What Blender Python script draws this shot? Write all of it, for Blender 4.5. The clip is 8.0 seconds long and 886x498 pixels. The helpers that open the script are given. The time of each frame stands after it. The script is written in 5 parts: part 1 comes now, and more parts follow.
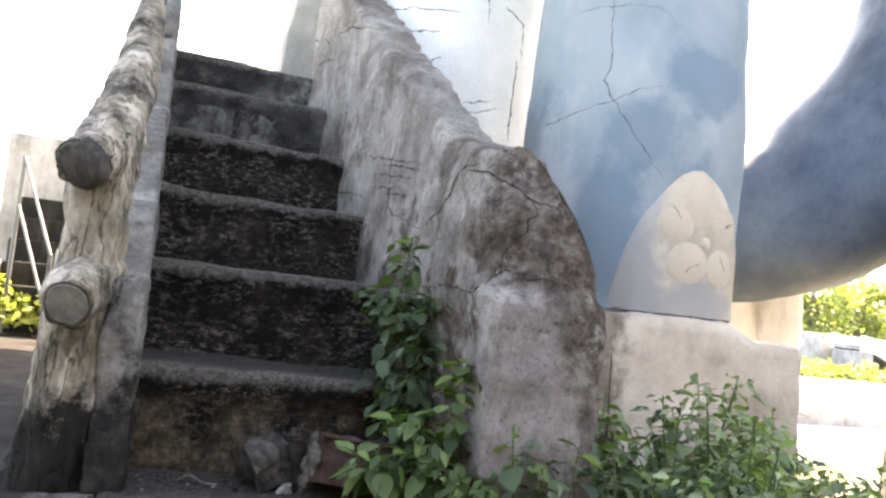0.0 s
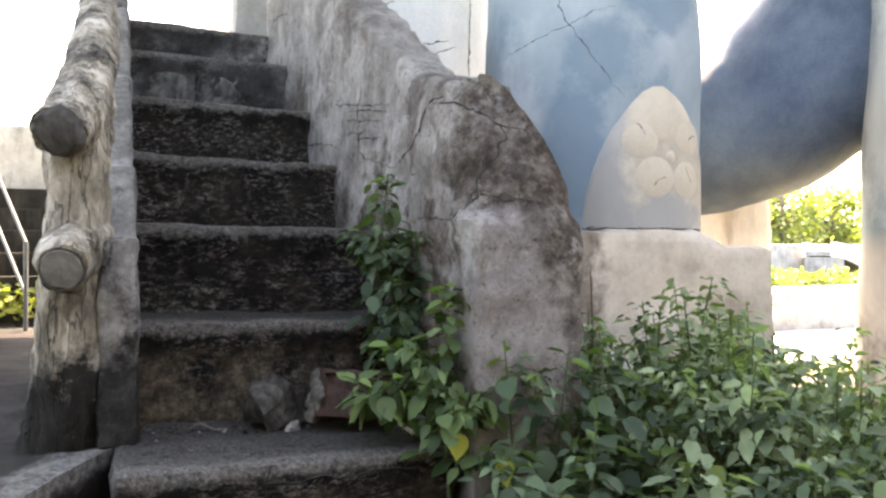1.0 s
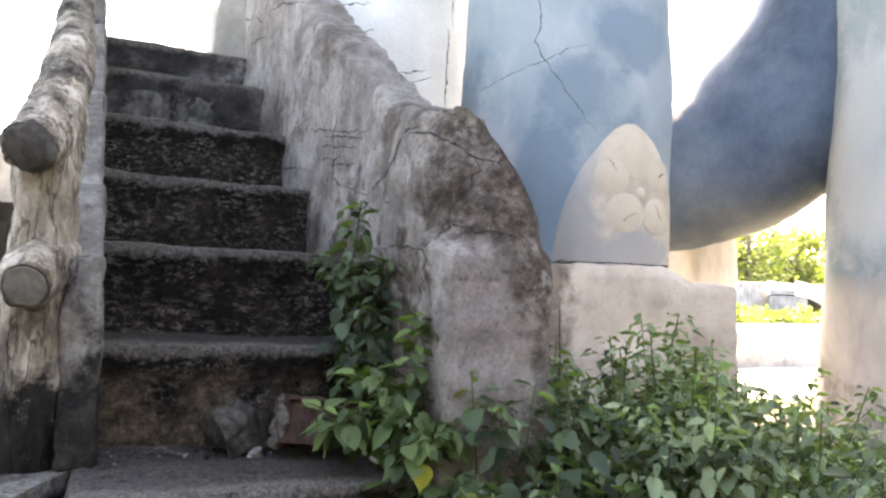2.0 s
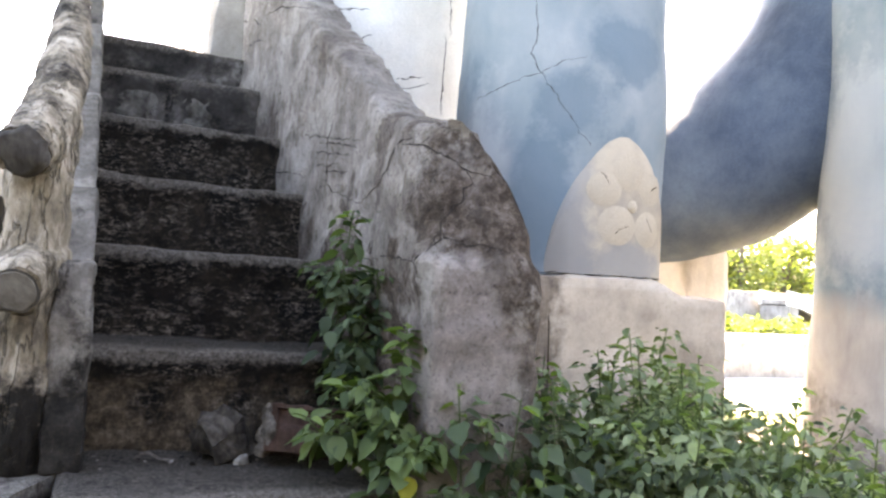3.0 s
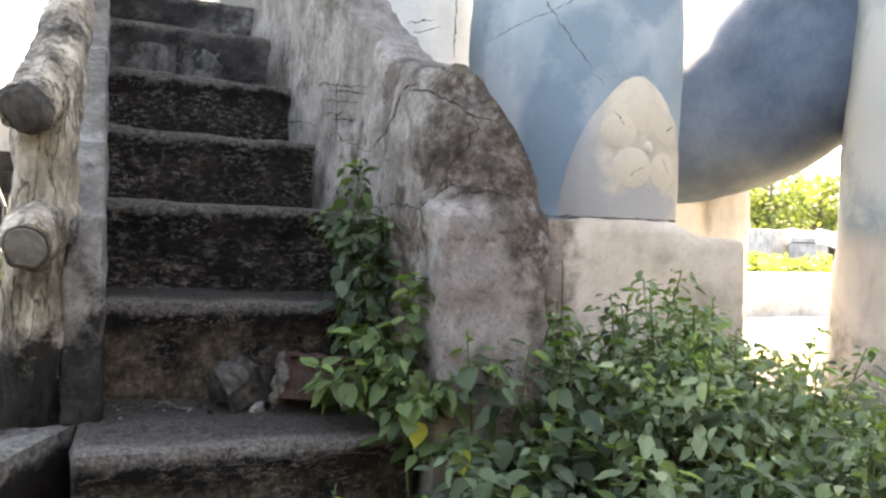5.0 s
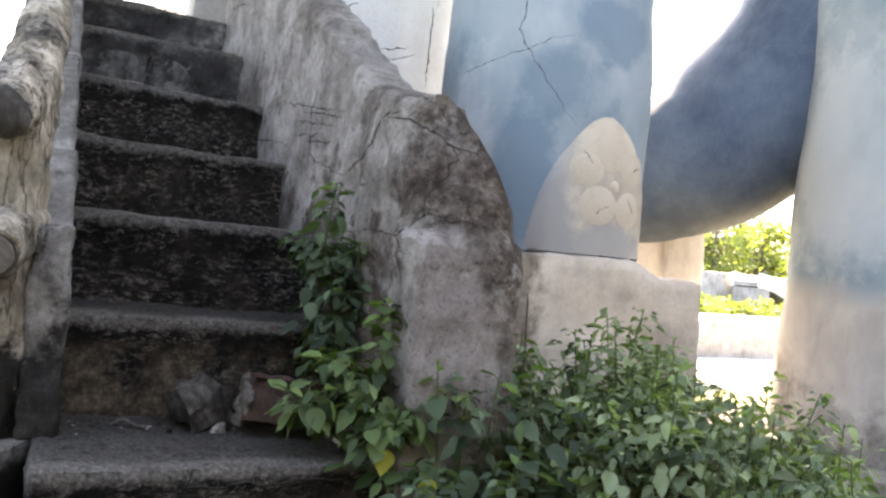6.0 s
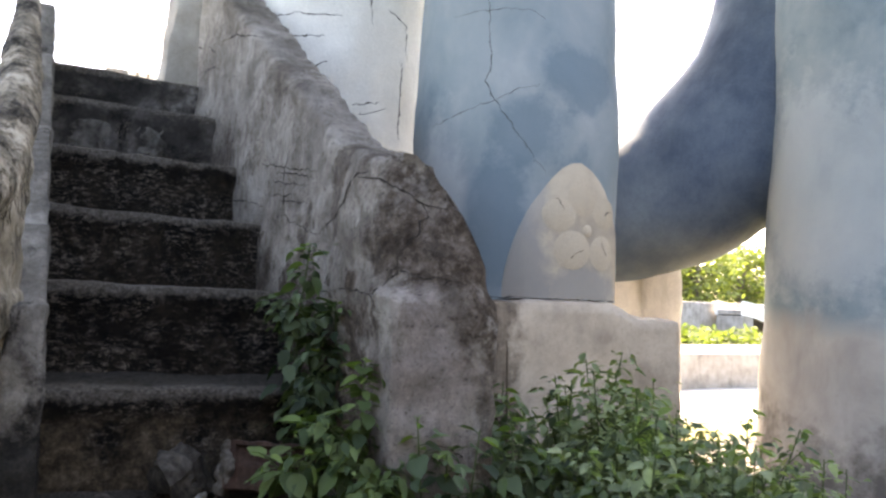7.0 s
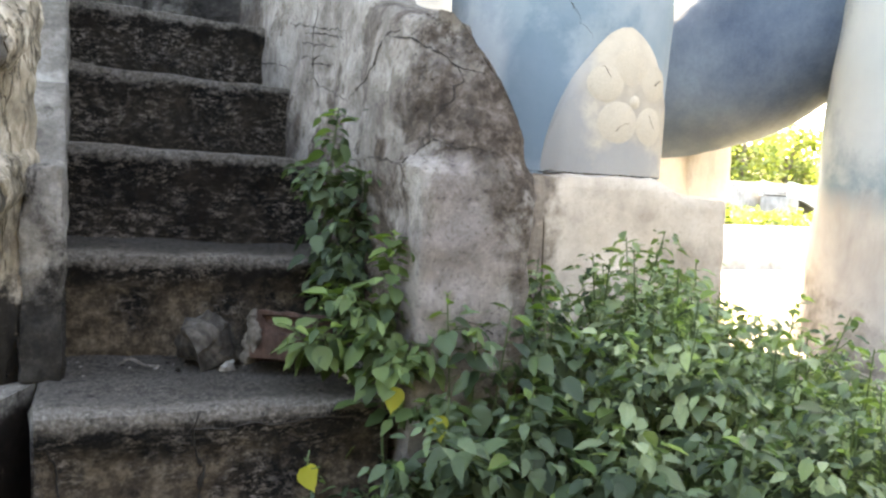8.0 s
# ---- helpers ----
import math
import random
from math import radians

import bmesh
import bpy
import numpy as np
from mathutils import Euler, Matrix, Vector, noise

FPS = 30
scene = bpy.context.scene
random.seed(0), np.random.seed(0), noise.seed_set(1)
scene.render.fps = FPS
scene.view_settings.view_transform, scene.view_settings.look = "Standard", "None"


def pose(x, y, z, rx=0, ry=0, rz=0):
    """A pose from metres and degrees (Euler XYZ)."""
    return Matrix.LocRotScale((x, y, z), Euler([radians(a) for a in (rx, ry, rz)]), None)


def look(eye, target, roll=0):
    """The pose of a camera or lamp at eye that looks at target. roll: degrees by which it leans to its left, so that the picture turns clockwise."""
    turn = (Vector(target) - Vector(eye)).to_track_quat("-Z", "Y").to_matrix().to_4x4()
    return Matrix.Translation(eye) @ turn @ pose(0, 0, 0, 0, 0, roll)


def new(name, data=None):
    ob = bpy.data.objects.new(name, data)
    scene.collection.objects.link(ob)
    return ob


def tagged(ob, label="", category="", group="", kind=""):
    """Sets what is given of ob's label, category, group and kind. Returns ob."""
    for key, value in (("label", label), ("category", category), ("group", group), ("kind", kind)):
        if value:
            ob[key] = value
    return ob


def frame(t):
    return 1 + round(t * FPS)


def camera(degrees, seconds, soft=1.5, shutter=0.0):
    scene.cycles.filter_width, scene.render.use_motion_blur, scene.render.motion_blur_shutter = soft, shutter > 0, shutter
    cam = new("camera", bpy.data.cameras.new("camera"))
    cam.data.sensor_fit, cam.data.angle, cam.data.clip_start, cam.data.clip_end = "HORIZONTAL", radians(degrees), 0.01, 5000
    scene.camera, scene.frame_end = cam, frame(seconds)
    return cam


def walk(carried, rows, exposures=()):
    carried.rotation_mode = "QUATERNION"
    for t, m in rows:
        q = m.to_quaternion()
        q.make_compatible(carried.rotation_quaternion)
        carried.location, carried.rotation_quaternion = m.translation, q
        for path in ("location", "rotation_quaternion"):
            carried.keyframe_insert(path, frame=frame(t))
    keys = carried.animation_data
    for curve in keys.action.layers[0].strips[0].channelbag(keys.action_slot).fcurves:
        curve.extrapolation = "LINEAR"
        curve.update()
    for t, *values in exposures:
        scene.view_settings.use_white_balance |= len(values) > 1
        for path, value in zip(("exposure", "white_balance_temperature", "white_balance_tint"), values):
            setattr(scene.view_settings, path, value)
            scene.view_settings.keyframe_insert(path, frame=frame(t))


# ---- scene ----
from mathutils.bvhtree import BVHTree

cam = camera(58.8, 8.0, soft=2.5)
PATH = [
    (0, (-0.027, -1.572, 0.369), (0.676, 0.295, 0.508), 6.0),
    (0.5, (-0.046, -1.583, 0.337), (0.722, 0.264, 0.381), 2.8),
    (1, (-0.051, -1.614, 0.324), (0.72, 0.232, 0.347), -0.2),
    (1.5, (-0.054, -1.61, 0.333), (0.768, 0.213, 0.39), 2.1),
    (1.7, (-0.054, -1.618, 0.326), (0.773, 0.2, 0.427), 1.3),
    (2.8, (-0.047, -1.618, 0.348), (0.829, 0.179, 0.402), 3.3),
    (3, (-0.051, -1.628, 0.351), (0.799, 0.18, 0.445), 3.0),
    (3.5, (-0.037, -1.644, 0.348), (0.723, 0.201, 0.489), 1.2),
    (4, (-0.023, -1.651, 0.354), (0.589, 0.251, 0.457), 0.8),
    (4.5, (-0.012, -1.641, 0.352), (0.677, 0.236, 0.315), 1.6),
    (4.7, (-0.012, -1.638, 0.357), (0.738, 0.215, 0.284), 1.9),
    (5.8, (-0.056, -1.638, 0.352), (0.809, 0.164, 0.424), 2.3),
    (6, (-0.062, -1.625, 0.358), (0.845, 0.157, 0.384), 4.8),
    (6.5, (-0.06, -1.646, 0.379), (0.784, 0.159, 0.553), 0.8),
    (7, (-0.053, -1.647, 0.385), (0.883, 0.115, 0.52), 1.9),
    (7.5, (-0.013, -1.586, 0.39), (0.735, 0.261, 0.226), 2.2),
    (8, (-0.007, -1.578, 0.381), (0.853, 0.217, 0.192), 3.2),
]
EXPOSURE = 3.92
# seconds, stops, white balance
STOPS = [(0.0, 0.15, 8700, 18), (0.5, 0.15, 8700, 18), (1.0, 0.1, 8950, 17), (1.5, 0.12, 8700, 19), (3.0, 0.12, 8700, 20), (3.5, 0.05, 8600, 20), (4.0, 0.03, 8750, 19), (4.5, 0.18, 9150, 17),
         (6.0, -0.12, 8700, 18), (6.5, -0.2, 8500, 20), (7.0, -0.6, 8500, 18), (7.5, 0.18, 9150, 16), (8.0, 0.48, 9150, 13)]
walk(cam, [(t, look(eye, target, roll)) for t, eye, target, roll in PATH],
     exposures=[(t, EXPOSURE + e, kelvin, tint) for t, e, kelvin, tint in STOPS])

# ---- world and sun ----
SUN_EL, SUN_AZ = 52.0, 40.0          # degrees; azimuth from +y towards +x
world = bpy.data.worlds.new("world")
scene.world = world
world.use_nodes = True
wn = world.node_tree
sky = wn.nodes.new("ShaderNodeTexSky")
sky.sky_type, sky.sun_disc = "NISHITA", False
sky.sun_elevation, sky.sun_rotation = radians(SUN_EL), radians(SUN_AZ)
sky.air_density, sky.dust_density, sky.ozone_density = 1.0, 1.5, 1.0
wn.links.new(sky.outputs[0], wn.nodes["Background"].inputs[0])
wn.nodes["Background"].inputs[1].default_value = 0.15
sun = new("sun", bpy.data.lights.new("sun", "SUN"))
sun.data.energy, sun.data.angle, sun.data.color = 4.0, radians(0.6), (1.0, 0.95, 0.86)
se, sa = radians(SUN_EL), radians(SUN_AZ)
sun_way = Vector((math.sin(sa) * math.cos(se), math.cos(sa) * math.cos(se), math.sin(se)))
sun.matrix_world = look(sun_way * 30, (0, 0, 0))


# ---- materials ----
def node(nt, kind, **inputs):
    n = nt.nodes.new("ShaderNode" + kind)
    for key, value in inputs.items():
        n.inputs[key.replace("_", " ")].default_value = value
    return n


def noise_tex(nt, vec, scale, detail=6.0, rough=0.6, distort=0.0):
    n = node(nt, "TexNoise", Scale=scale, Detail=detail, Roughness=rough, Distortion=distort)
    nt.links.new(vec, n.inputs["Vector"])
    return n.outputs["Fac"]


def ramp(nt, fac, stops):
    n = nt.nodes.new("ShaderNodeValToRGB")
    r = n.color_ramp
    while len(r.elements) < len(stops):
        r.elements.new(0.5)
    for e, (p, c) in zip(r.elements, stops):
        e.position, e.color = p, (*c, 1) if len(c) == 3 else c
    nt.links.new(fac, n.inputs["Fac"])
    return n.outputs["Color"]


def grey(lo, hi):
    return [(lo, (0, 0, 0)), (hi, (1, 1, 1))]


def mixed(nt, fac, a, b, mode="MIX"):
    n = nt.nodes.new("ShaderNodeMix")
    n.data_type, n.blend_type = "RGBA", mode
    for sock, v in ((n.inputs[0], fac), (n.inputs[6], a), (n.inputs[7], b)):
        if isinstance(v, (int, float)):
            sock.default_value = v
        elif isinstance(v, tuple):
            sock.default_value = (*v, 1)
        else:
            nt.links.new(v, sock)
    return n.outputs[2]


def math_node(nt, op, a, b=0.0):
    n = nt.nodes.new("ShaderNodeMath")
    n.operation = op
    for sock, v in zip(n.inputs, (a, b)):
        if isinstance(v, (int, float)):
            sock.default_value = v
        else:
            nt.links.new(v, sock)
    return n.outputs[0]


def start(name):
    m = bpy.data.materials.new(name)
    m.use_nodes = True
    nt = m.node_tree
    co = nt.nodes.new("ShaderNodeTexCoord").outputs["Object"]
    return m, nt, nt.nodes["Principled BSDF"], co


def scaled(nt, vec, x, y, z):
    n = nt.nodes.new("ShaderNodeMapping")
    n.inputs["Scale"].default_value = (x, y, z)
    nt.links.new(vec, n.inputs["Vector"])
    return n.outputs[0]


def finish(nt, b, col, height, strength, dist, rough):
    nt.links.new(col, b.inputs["Base Color"])
    if isinstance(rough, (int, float)):
        b.inputs["Roughness"].default_value = rough
    else:
        nt.links.new(rough, b.inputs["Roughness"])
    b.inputs["Specular IOR Level"].default_value = 0.18
    bp = node(nt, "Bump", Strength=strength, Distance=dist)
    nt.links.new(height, bp.inputs["Height"])
    nt.links.new(bp.outputs[0], b.inputs["Normal"])


def weathered(name, light, mid, dark, cover=0.5, scale=5.0, streak=0.5, bump=0.6, rough=0.9, dist=0.006):
    """Old plaster or concrete: two tones, black algae in patches and run-off streaks, fine grit."""
    m, nt, b, co = start(name)
    base = ramp(nt, noise_tex(nt, co, scale * 1.3, 8, 0.65), [(0.32, mid), (0.68, light)])
    patch = noise_tex(nt, co, scale * 0.55, 10, 0.72, 0.6)
    streaks = noise_tex(nt, scaled(nt, co, 1, 1, 0.14), scale * 3.2, 8, 0.7)
    both = mixed(nt, streak, patch, streaks)
    grime = ramp(nt, both, grey(0.62 - 0.3 * cover, 0.86 - 0.42 * cover))
    grit = noise_tex(nt, co, scale * 42, 6, 0.75)
    speck = ramp(nt, grit, grey(0.42, 0.62))
    col = mixed(nt, mixed(nt, 0.35, grime, mixed(nt, 1.0, grime, speck, "MULTIPLY")), base, dark)
    col = mixed(nt, 0.4, col, mixed(nt, 1.0, col, ramp(nt, grit, [(0.3, (0.55, 0.55, 0.55)), (0.7, (1.25, 1.25, 1.25))]), "MULTIPLY"))
    hgt = mixed(nt, 0.4, noise_tex(nt, co, scale * 6, 10, 0.7), grit)
    finish(nt, b, col, hgt, bump, dist, rough)
    return m


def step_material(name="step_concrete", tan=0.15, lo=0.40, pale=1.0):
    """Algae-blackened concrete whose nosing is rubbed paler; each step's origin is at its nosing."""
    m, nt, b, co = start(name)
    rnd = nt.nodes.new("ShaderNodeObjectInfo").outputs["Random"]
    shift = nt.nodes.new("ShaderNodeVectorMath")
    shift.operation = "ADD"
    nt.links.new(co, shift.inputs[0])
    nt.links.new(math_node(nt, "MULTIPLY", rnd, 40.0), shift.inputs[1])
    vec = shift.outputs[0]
    # pale above 1 lifts and greys the base in place of haze
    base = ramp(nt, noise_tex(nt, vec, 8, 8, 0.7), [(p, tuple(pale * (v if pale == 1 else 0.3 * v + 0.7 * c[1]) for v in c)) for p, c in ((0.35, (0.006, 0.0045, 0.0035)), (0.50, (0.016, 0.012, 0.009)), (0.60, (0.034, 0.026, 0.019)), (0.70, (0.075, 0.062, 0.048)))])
    algae = ramp(nt, noise_tex(nt, vec, 5.0, 12, 0.78, 0.8), grey(lo, lo + 0.12))
    grit = noise_tex(nt, vec, 150, 6, 0.85)
    fleck = ramp(nt, noise_tex(nt, scaled(nt, vec, 1, 1, 2.2), 40, 12, 0.85), grey(0.51, 0.555))
    black = mixed(nt, math_node(nt, "MULTIPLY", fleck, ramp(nt, noise_tex(nt, vec, 7.5, 8, 0.7), grey(0.38, 0.56))), (0.0035, 0.003, 0.0026), ramp(nt, grit, [(0.4, (0.04, 0.033, 0.027)), (0.6, (0.29, 0.252, 0.215))]))
    col = mixed(nt, algae, base, black)
    sep = nt.nodes.new("ShaderNodeSeparateXYZ")
    nt.links.new(co, sep.inputs[0])
    edge = math_node(nt, "ADD", sep.outputs["Z"], math_node(nt, "MULTIPLY", math_node(nt, "SUBTRACT", noise_tex(nt, vec, 14, 10, 0.8), 0.5), 0.10))
    bare = math_node(nt, "MULTIPLY", ramp(nt, math_node(nt, "MULTIPLY", edge, -5.0), grey(0.20, 0.42)), ramp(nt, noise_tex(nt, vec, 6, 14, 0.78), grey(0.42, 0.54)))
    col = mixed(nt, math_node(nt, "MULTIPLY", bare, tan), col, ramp(nt, noise_tex(nt, vec, 30, 14, 0.85), [(0.38, (0.014, 0.010, 0.007)), (0.5, (0.080, 0.060, 0.040)), (0.62, (0.22, 0.178, 0.128))]))
    worn = ramp(nt, math_node(nt, "ADD", math_node(nt, "MULTIPLY", edge, 14.0), 0.84), grey(0.42, 0.60))
    chips = ramp(nt, noise_tex(nt, vec, 40, 12, 0.8), grey(0.36, 0.50))
    col = mixed(nt, math_node(nt, "MULTIPLY", worn, chips), col, ramp(nt, grit, [(0.36, (0.022, 0.019, 0.016)), (0.5, (0.055, 0.049, 0.042)), (0.62, (0.135, 0.121, 0.105))]))
    front = math_node(nt, "ADD", sep.outputs["Y"], math_node(nt, "MULTIPLY", math_node(nt, "SUBTRACT", noise_tex(nt, vec, 22, 10, 0.8), 0.5), 0.12))
    lip = math_node(nt, "MULTIPLY", worn, ramp(nt, math_node(nt, "MULTIPLY", front, 8.0), [(0.20, (1, 1, 1)), (0.45, (0, 0, 0))]))
    col = mixed(nt, math_node(nt, "MULTIPLY", lip, ramp(nt, noise_tex(nt, vec, 60, 12, 0.85), grey(0.40, 0.52))), col, ramp(nt, grit, [(0.36, (0.055, 0.048, 0.040)), (0.5, (0.115, 0.102, 0.087)), (0.62, (0.23, 0.206, 0.178))]))
    hgt = mixed(nt, 0.5, noise_tex(nt, vec, 30, 10, 0.75), grit)
    finish(nt, b, col, hgt, 1.0, 0.010, 0.9)
    return m


def tint_blot(nt, co, centre, radii, ragged=0.55, scale=7.0, turn=0.0):
    """A ragged blot round a centre: 1 within, 0 without."""
    n = nt.nodes.new("ShaderNodeMapping")
    n.vector_type = "TEXTURE"
    n.inputs["Location"].default_value = centre
    n.inputs["Rotation"].default_value = (0, 0, radians(turn))
    n.inputs["Scale"].default_value = radii
    nt.links.new(co, n.inputs["Vector"])
    far = nt.nodes.new("ShaderNodeVectorMath")
    far.operation = "LENGTH"
    nt.links.new(n.outputs[0], far.inputs[0])
    wob = math_node(nt, "MULTIPLY", math_node(nt, "SUBTRACT", noise_tex(nt, co, scale, 12, 0.72), 0.5), 4 * ragged)
    return ramp(nt, math_node(nt, "ADD", far.outputs["Value"], wob), [(0.62, (1, 1, 1)), (0.95, (0, 0, 0))])


def parapet_material():
    """Grey-pink plaster with brown-black blots of algae and painted-in shade, pits, scaling skin and chipped pale
    spots.
    """
    m, nt, b, co = start("parapet_plaster")
    base = ramp(nt, noise_tex(nt, co, 5, 14, 0.7), [(0.34, (0.14, 0.120, 0.106)), (0.48, (0.25, 0.222, 0.196)), (0.62, (0.37, 0.334, 0.300))])
    cloud = ramp(nt, noise_tex(nt, scaled(nt, co, 1, 1, 0.6), 7.0, 14, 0.76), grey(0.50, 0.60))
    fine = noise_tex(nt, co, 24, 14, 0.82)
    brown = ramp(nt, fine, [(0.38, (0.022, 0.016, 0.012)), (0.50, (0.072, 0.054, 0.041)), (0.64, (0.20, 0.168, 0.142))])
    col = mixed(nt, math_node(nt, "MULTIPLY", cloud, 0.55), base, (0.105, 0.088, 0.075))
    # local origin (0.64, 0.8, -0.36)
    # low blots beside the steps and the foot block also paint in shade
    for centre, radii, strength in (((-0.04, -1.05, 0.88), (0.05, 0.07, 0.20), 0.7), ((0.04, -1.10, 0.84), (0.045, 0.10, 0.24), 0.8), ((0.10, -1.12, 0.86), (0.07, 0.16, 0.30), 0.9), ((0.10, -1.12, 0.55), (0.05, 0.16, 0.30), 0.7), ((-0.12, -1.0, 0.55), (0.06, 0.10, 0.25), 0.6), ((0.06, -0.98, 1.06), (0.14, 0.14, 0.07), 0.6), ((-0.1, -0.82, 0.98), (0.2, 0.05, 0.17), 0.7),
                                    ((-0.1, -0.62, 0.62), (0.2, 0.22, 0.16), 0.75), ((-0.1, -0.2, 0.80), (0.2, 0.28, 0.10), 0.7), ((-0.1, 0.35, 1.16), (0.2, 0.5, 0.13), 0.65), ((-0.08, -0.30, 1.34), (0.2, 0.12, 0.10), 0.5),
                                    ((-0.1, 0.15, 1.75), (0.2, 0.25, 0.14), 0.4), ((0.10, -1.14, 0.30), (0.09, 0.2, 0.20), 0.6), ((-0.1, -1.09, 0.86), (0.06, 0.07, 0.17), 0.8), ((-0.02, -1.13, 0.88), (0.10, 0.10, 0.12), 0.75), ((-0.1, -0.55, 0.80), (0.2, 0.16, 0.15), 0.7), ((-0.1, -0.98, 0.72), (0.07, 0.09, 0.10), 0.6), ((0.02, -1.10, 1.00), (0.10, 0.10, 0.05), 0.6), ((-0.1, -0.88, 0.52), (0.2, 0.24, 0.20), 0.85), ((-0.1, -0.45, 0.55), (0.2, 0.30, 0.30), 0.85), ((0.02, -1.16, 0.74), (0.13, 0.1, 0.09), 0.7), ((-0.02, -1.10, 0.90), (0.22, 0.24, 0.16), 0.5), ((-0.13, -1.00, 0.62), (0.06, 0.13, 0.22), 0.9)):
        col = mixed(nt, math_node(nt, "MULTIPLY", tint_blot(nt, co, centre, radii, 1.15, 11.0), strength), col, brown)
    col = mixed(nt, math_node(nt, "MULTIPLY", tint_blot(nt, co, (-0.03, -1.17, 0.56), (0.11, 0.2, 0.21), 0.5, 9.0), 0.75), col, ramp(nt, fine, [(0.36, (0.17, 0.142, 0.127)), (0.6, (0.33, 0.285, 0.264))]))
    col = mixed(nt, 0.55, col, mixed(nt, 1.0, col, ramp(nt, noise_tex(nt, co, 34, 14, 0.85), [(0.38, (0.34, 0.31, 0.28)), (0.47, (0.95, 0.95, 0.95)), (0.56, (1.05, 1.05, 1.05)), (0.64, (1.6, 1.57, 1.52))]), "MULTIPLY"))
    grit = noise_tex(nt, co, 85, 8, 0.9)
    pits = ramp(nt, grit, [(0.39, (0.12, 0.10, 0.085)), (0.45, (1, 1, 1)), (0.58, (1, 1, 1)), (0.64, (1.8, 1.75, 1.7))])
    col = mixed(nt, 0.9, col, mixed(nt, 1.0, col, pits, "MULTIPLY"))
    hgt = mixed(nt, 0.45, fine, grit)
    finish(nt, b, col, hgt, 1.0, 0.012, 0.95)
    return m


def log_material(name="log_concrete", lo=0.50, hi=0.62):
    """Concrete cast as a log: cream limewash worn to grey, dark cracks along the grain, black algae in runs."""
    m, nt, b, co = start(name)
    grain = noise_tex(nt, scaled(nt, co, 1, 1, 0.10), 42, 8, 0.72, 1.2)
    base = ramp(nt, noise_tex(nt, scaled(nt, co, 1, 1, 0.45), 13, 10, 0.72), [(0.36, (0.085, 0.070, 0.054)), (0.46, (0.195, 0.163, 0.118)), (0.54, (0.33, 0.278, 0.214)), (0.66, (0.52, 0.455, 0.362))])
    crack_mask = ramp(nt, grain, [(0.36, (1, 1, 1)), (0.44, (0, 0, 0))])
    wander = noise_tex(nt, scaled(nt, co, 1, 1, 0.16), 26, 4, 0.6)
    lines = ramp(nt, math_node(nt, "ABSOLUTE", math_node(nt, "SUBTRACT", wander, 0.5)), [(0.0, (1, 1, 1)), (0.018, (0, 0, 0))])
    algae = ramp(nt, noise_tex(nt, scaled(nt, co, 1, 1, 0.45), 8, 12, 0.78), grey(lo, hi))
    col = mixed(nt, math_node(nt, "MULTIPLY", crack_mask, 0.7), base, (0.06, 0.05, 0.038))
    col = mixed(nt, math_node(nt, "MULTIPLY", lines, 0.7), col, (0.035, 0.03, 0.024))
    col = mixed(nt, math_node(nt, "MULTIPLY", algae, 0.96), col, ramp(nt, noise_tex(nt, co, 45, 10, 0.85), [(0.48, (0.009, 0.0075, 0.006)), (0.58, (0.045, 0.04, 0.034)), (0.68, (0.17, 0.155, 0.135))]))
    foot = tint_blot(nt, co, (0.0, 0.0, -0.02), (0.4, 0.4, 0.21), 0.5, 11.0)
    col = mixed(nt, math_node(nt, "MULTIPLY", foot, 0.97), col, ramp(nt, noise_tex(nt, co, 38, 12, 0.88), [(0.50, (0.0035, 0.003, 0.0025)), (0.60, (0.010, 0.0085, 0.007)), (0.70, (0.20, 0.18, 0.15))]))
    hgt = mixed(nt, 0.5, mixed(nt, 0.35, grain, noise_tex(nt, co, 110, 6, 0.75)), mixed(nt, 1.0, (1, 1, 1), lines, "SUBTRACT"))
    finish(nt, b, col, hgt, 1.0, 0.010, 0.88)
    return m


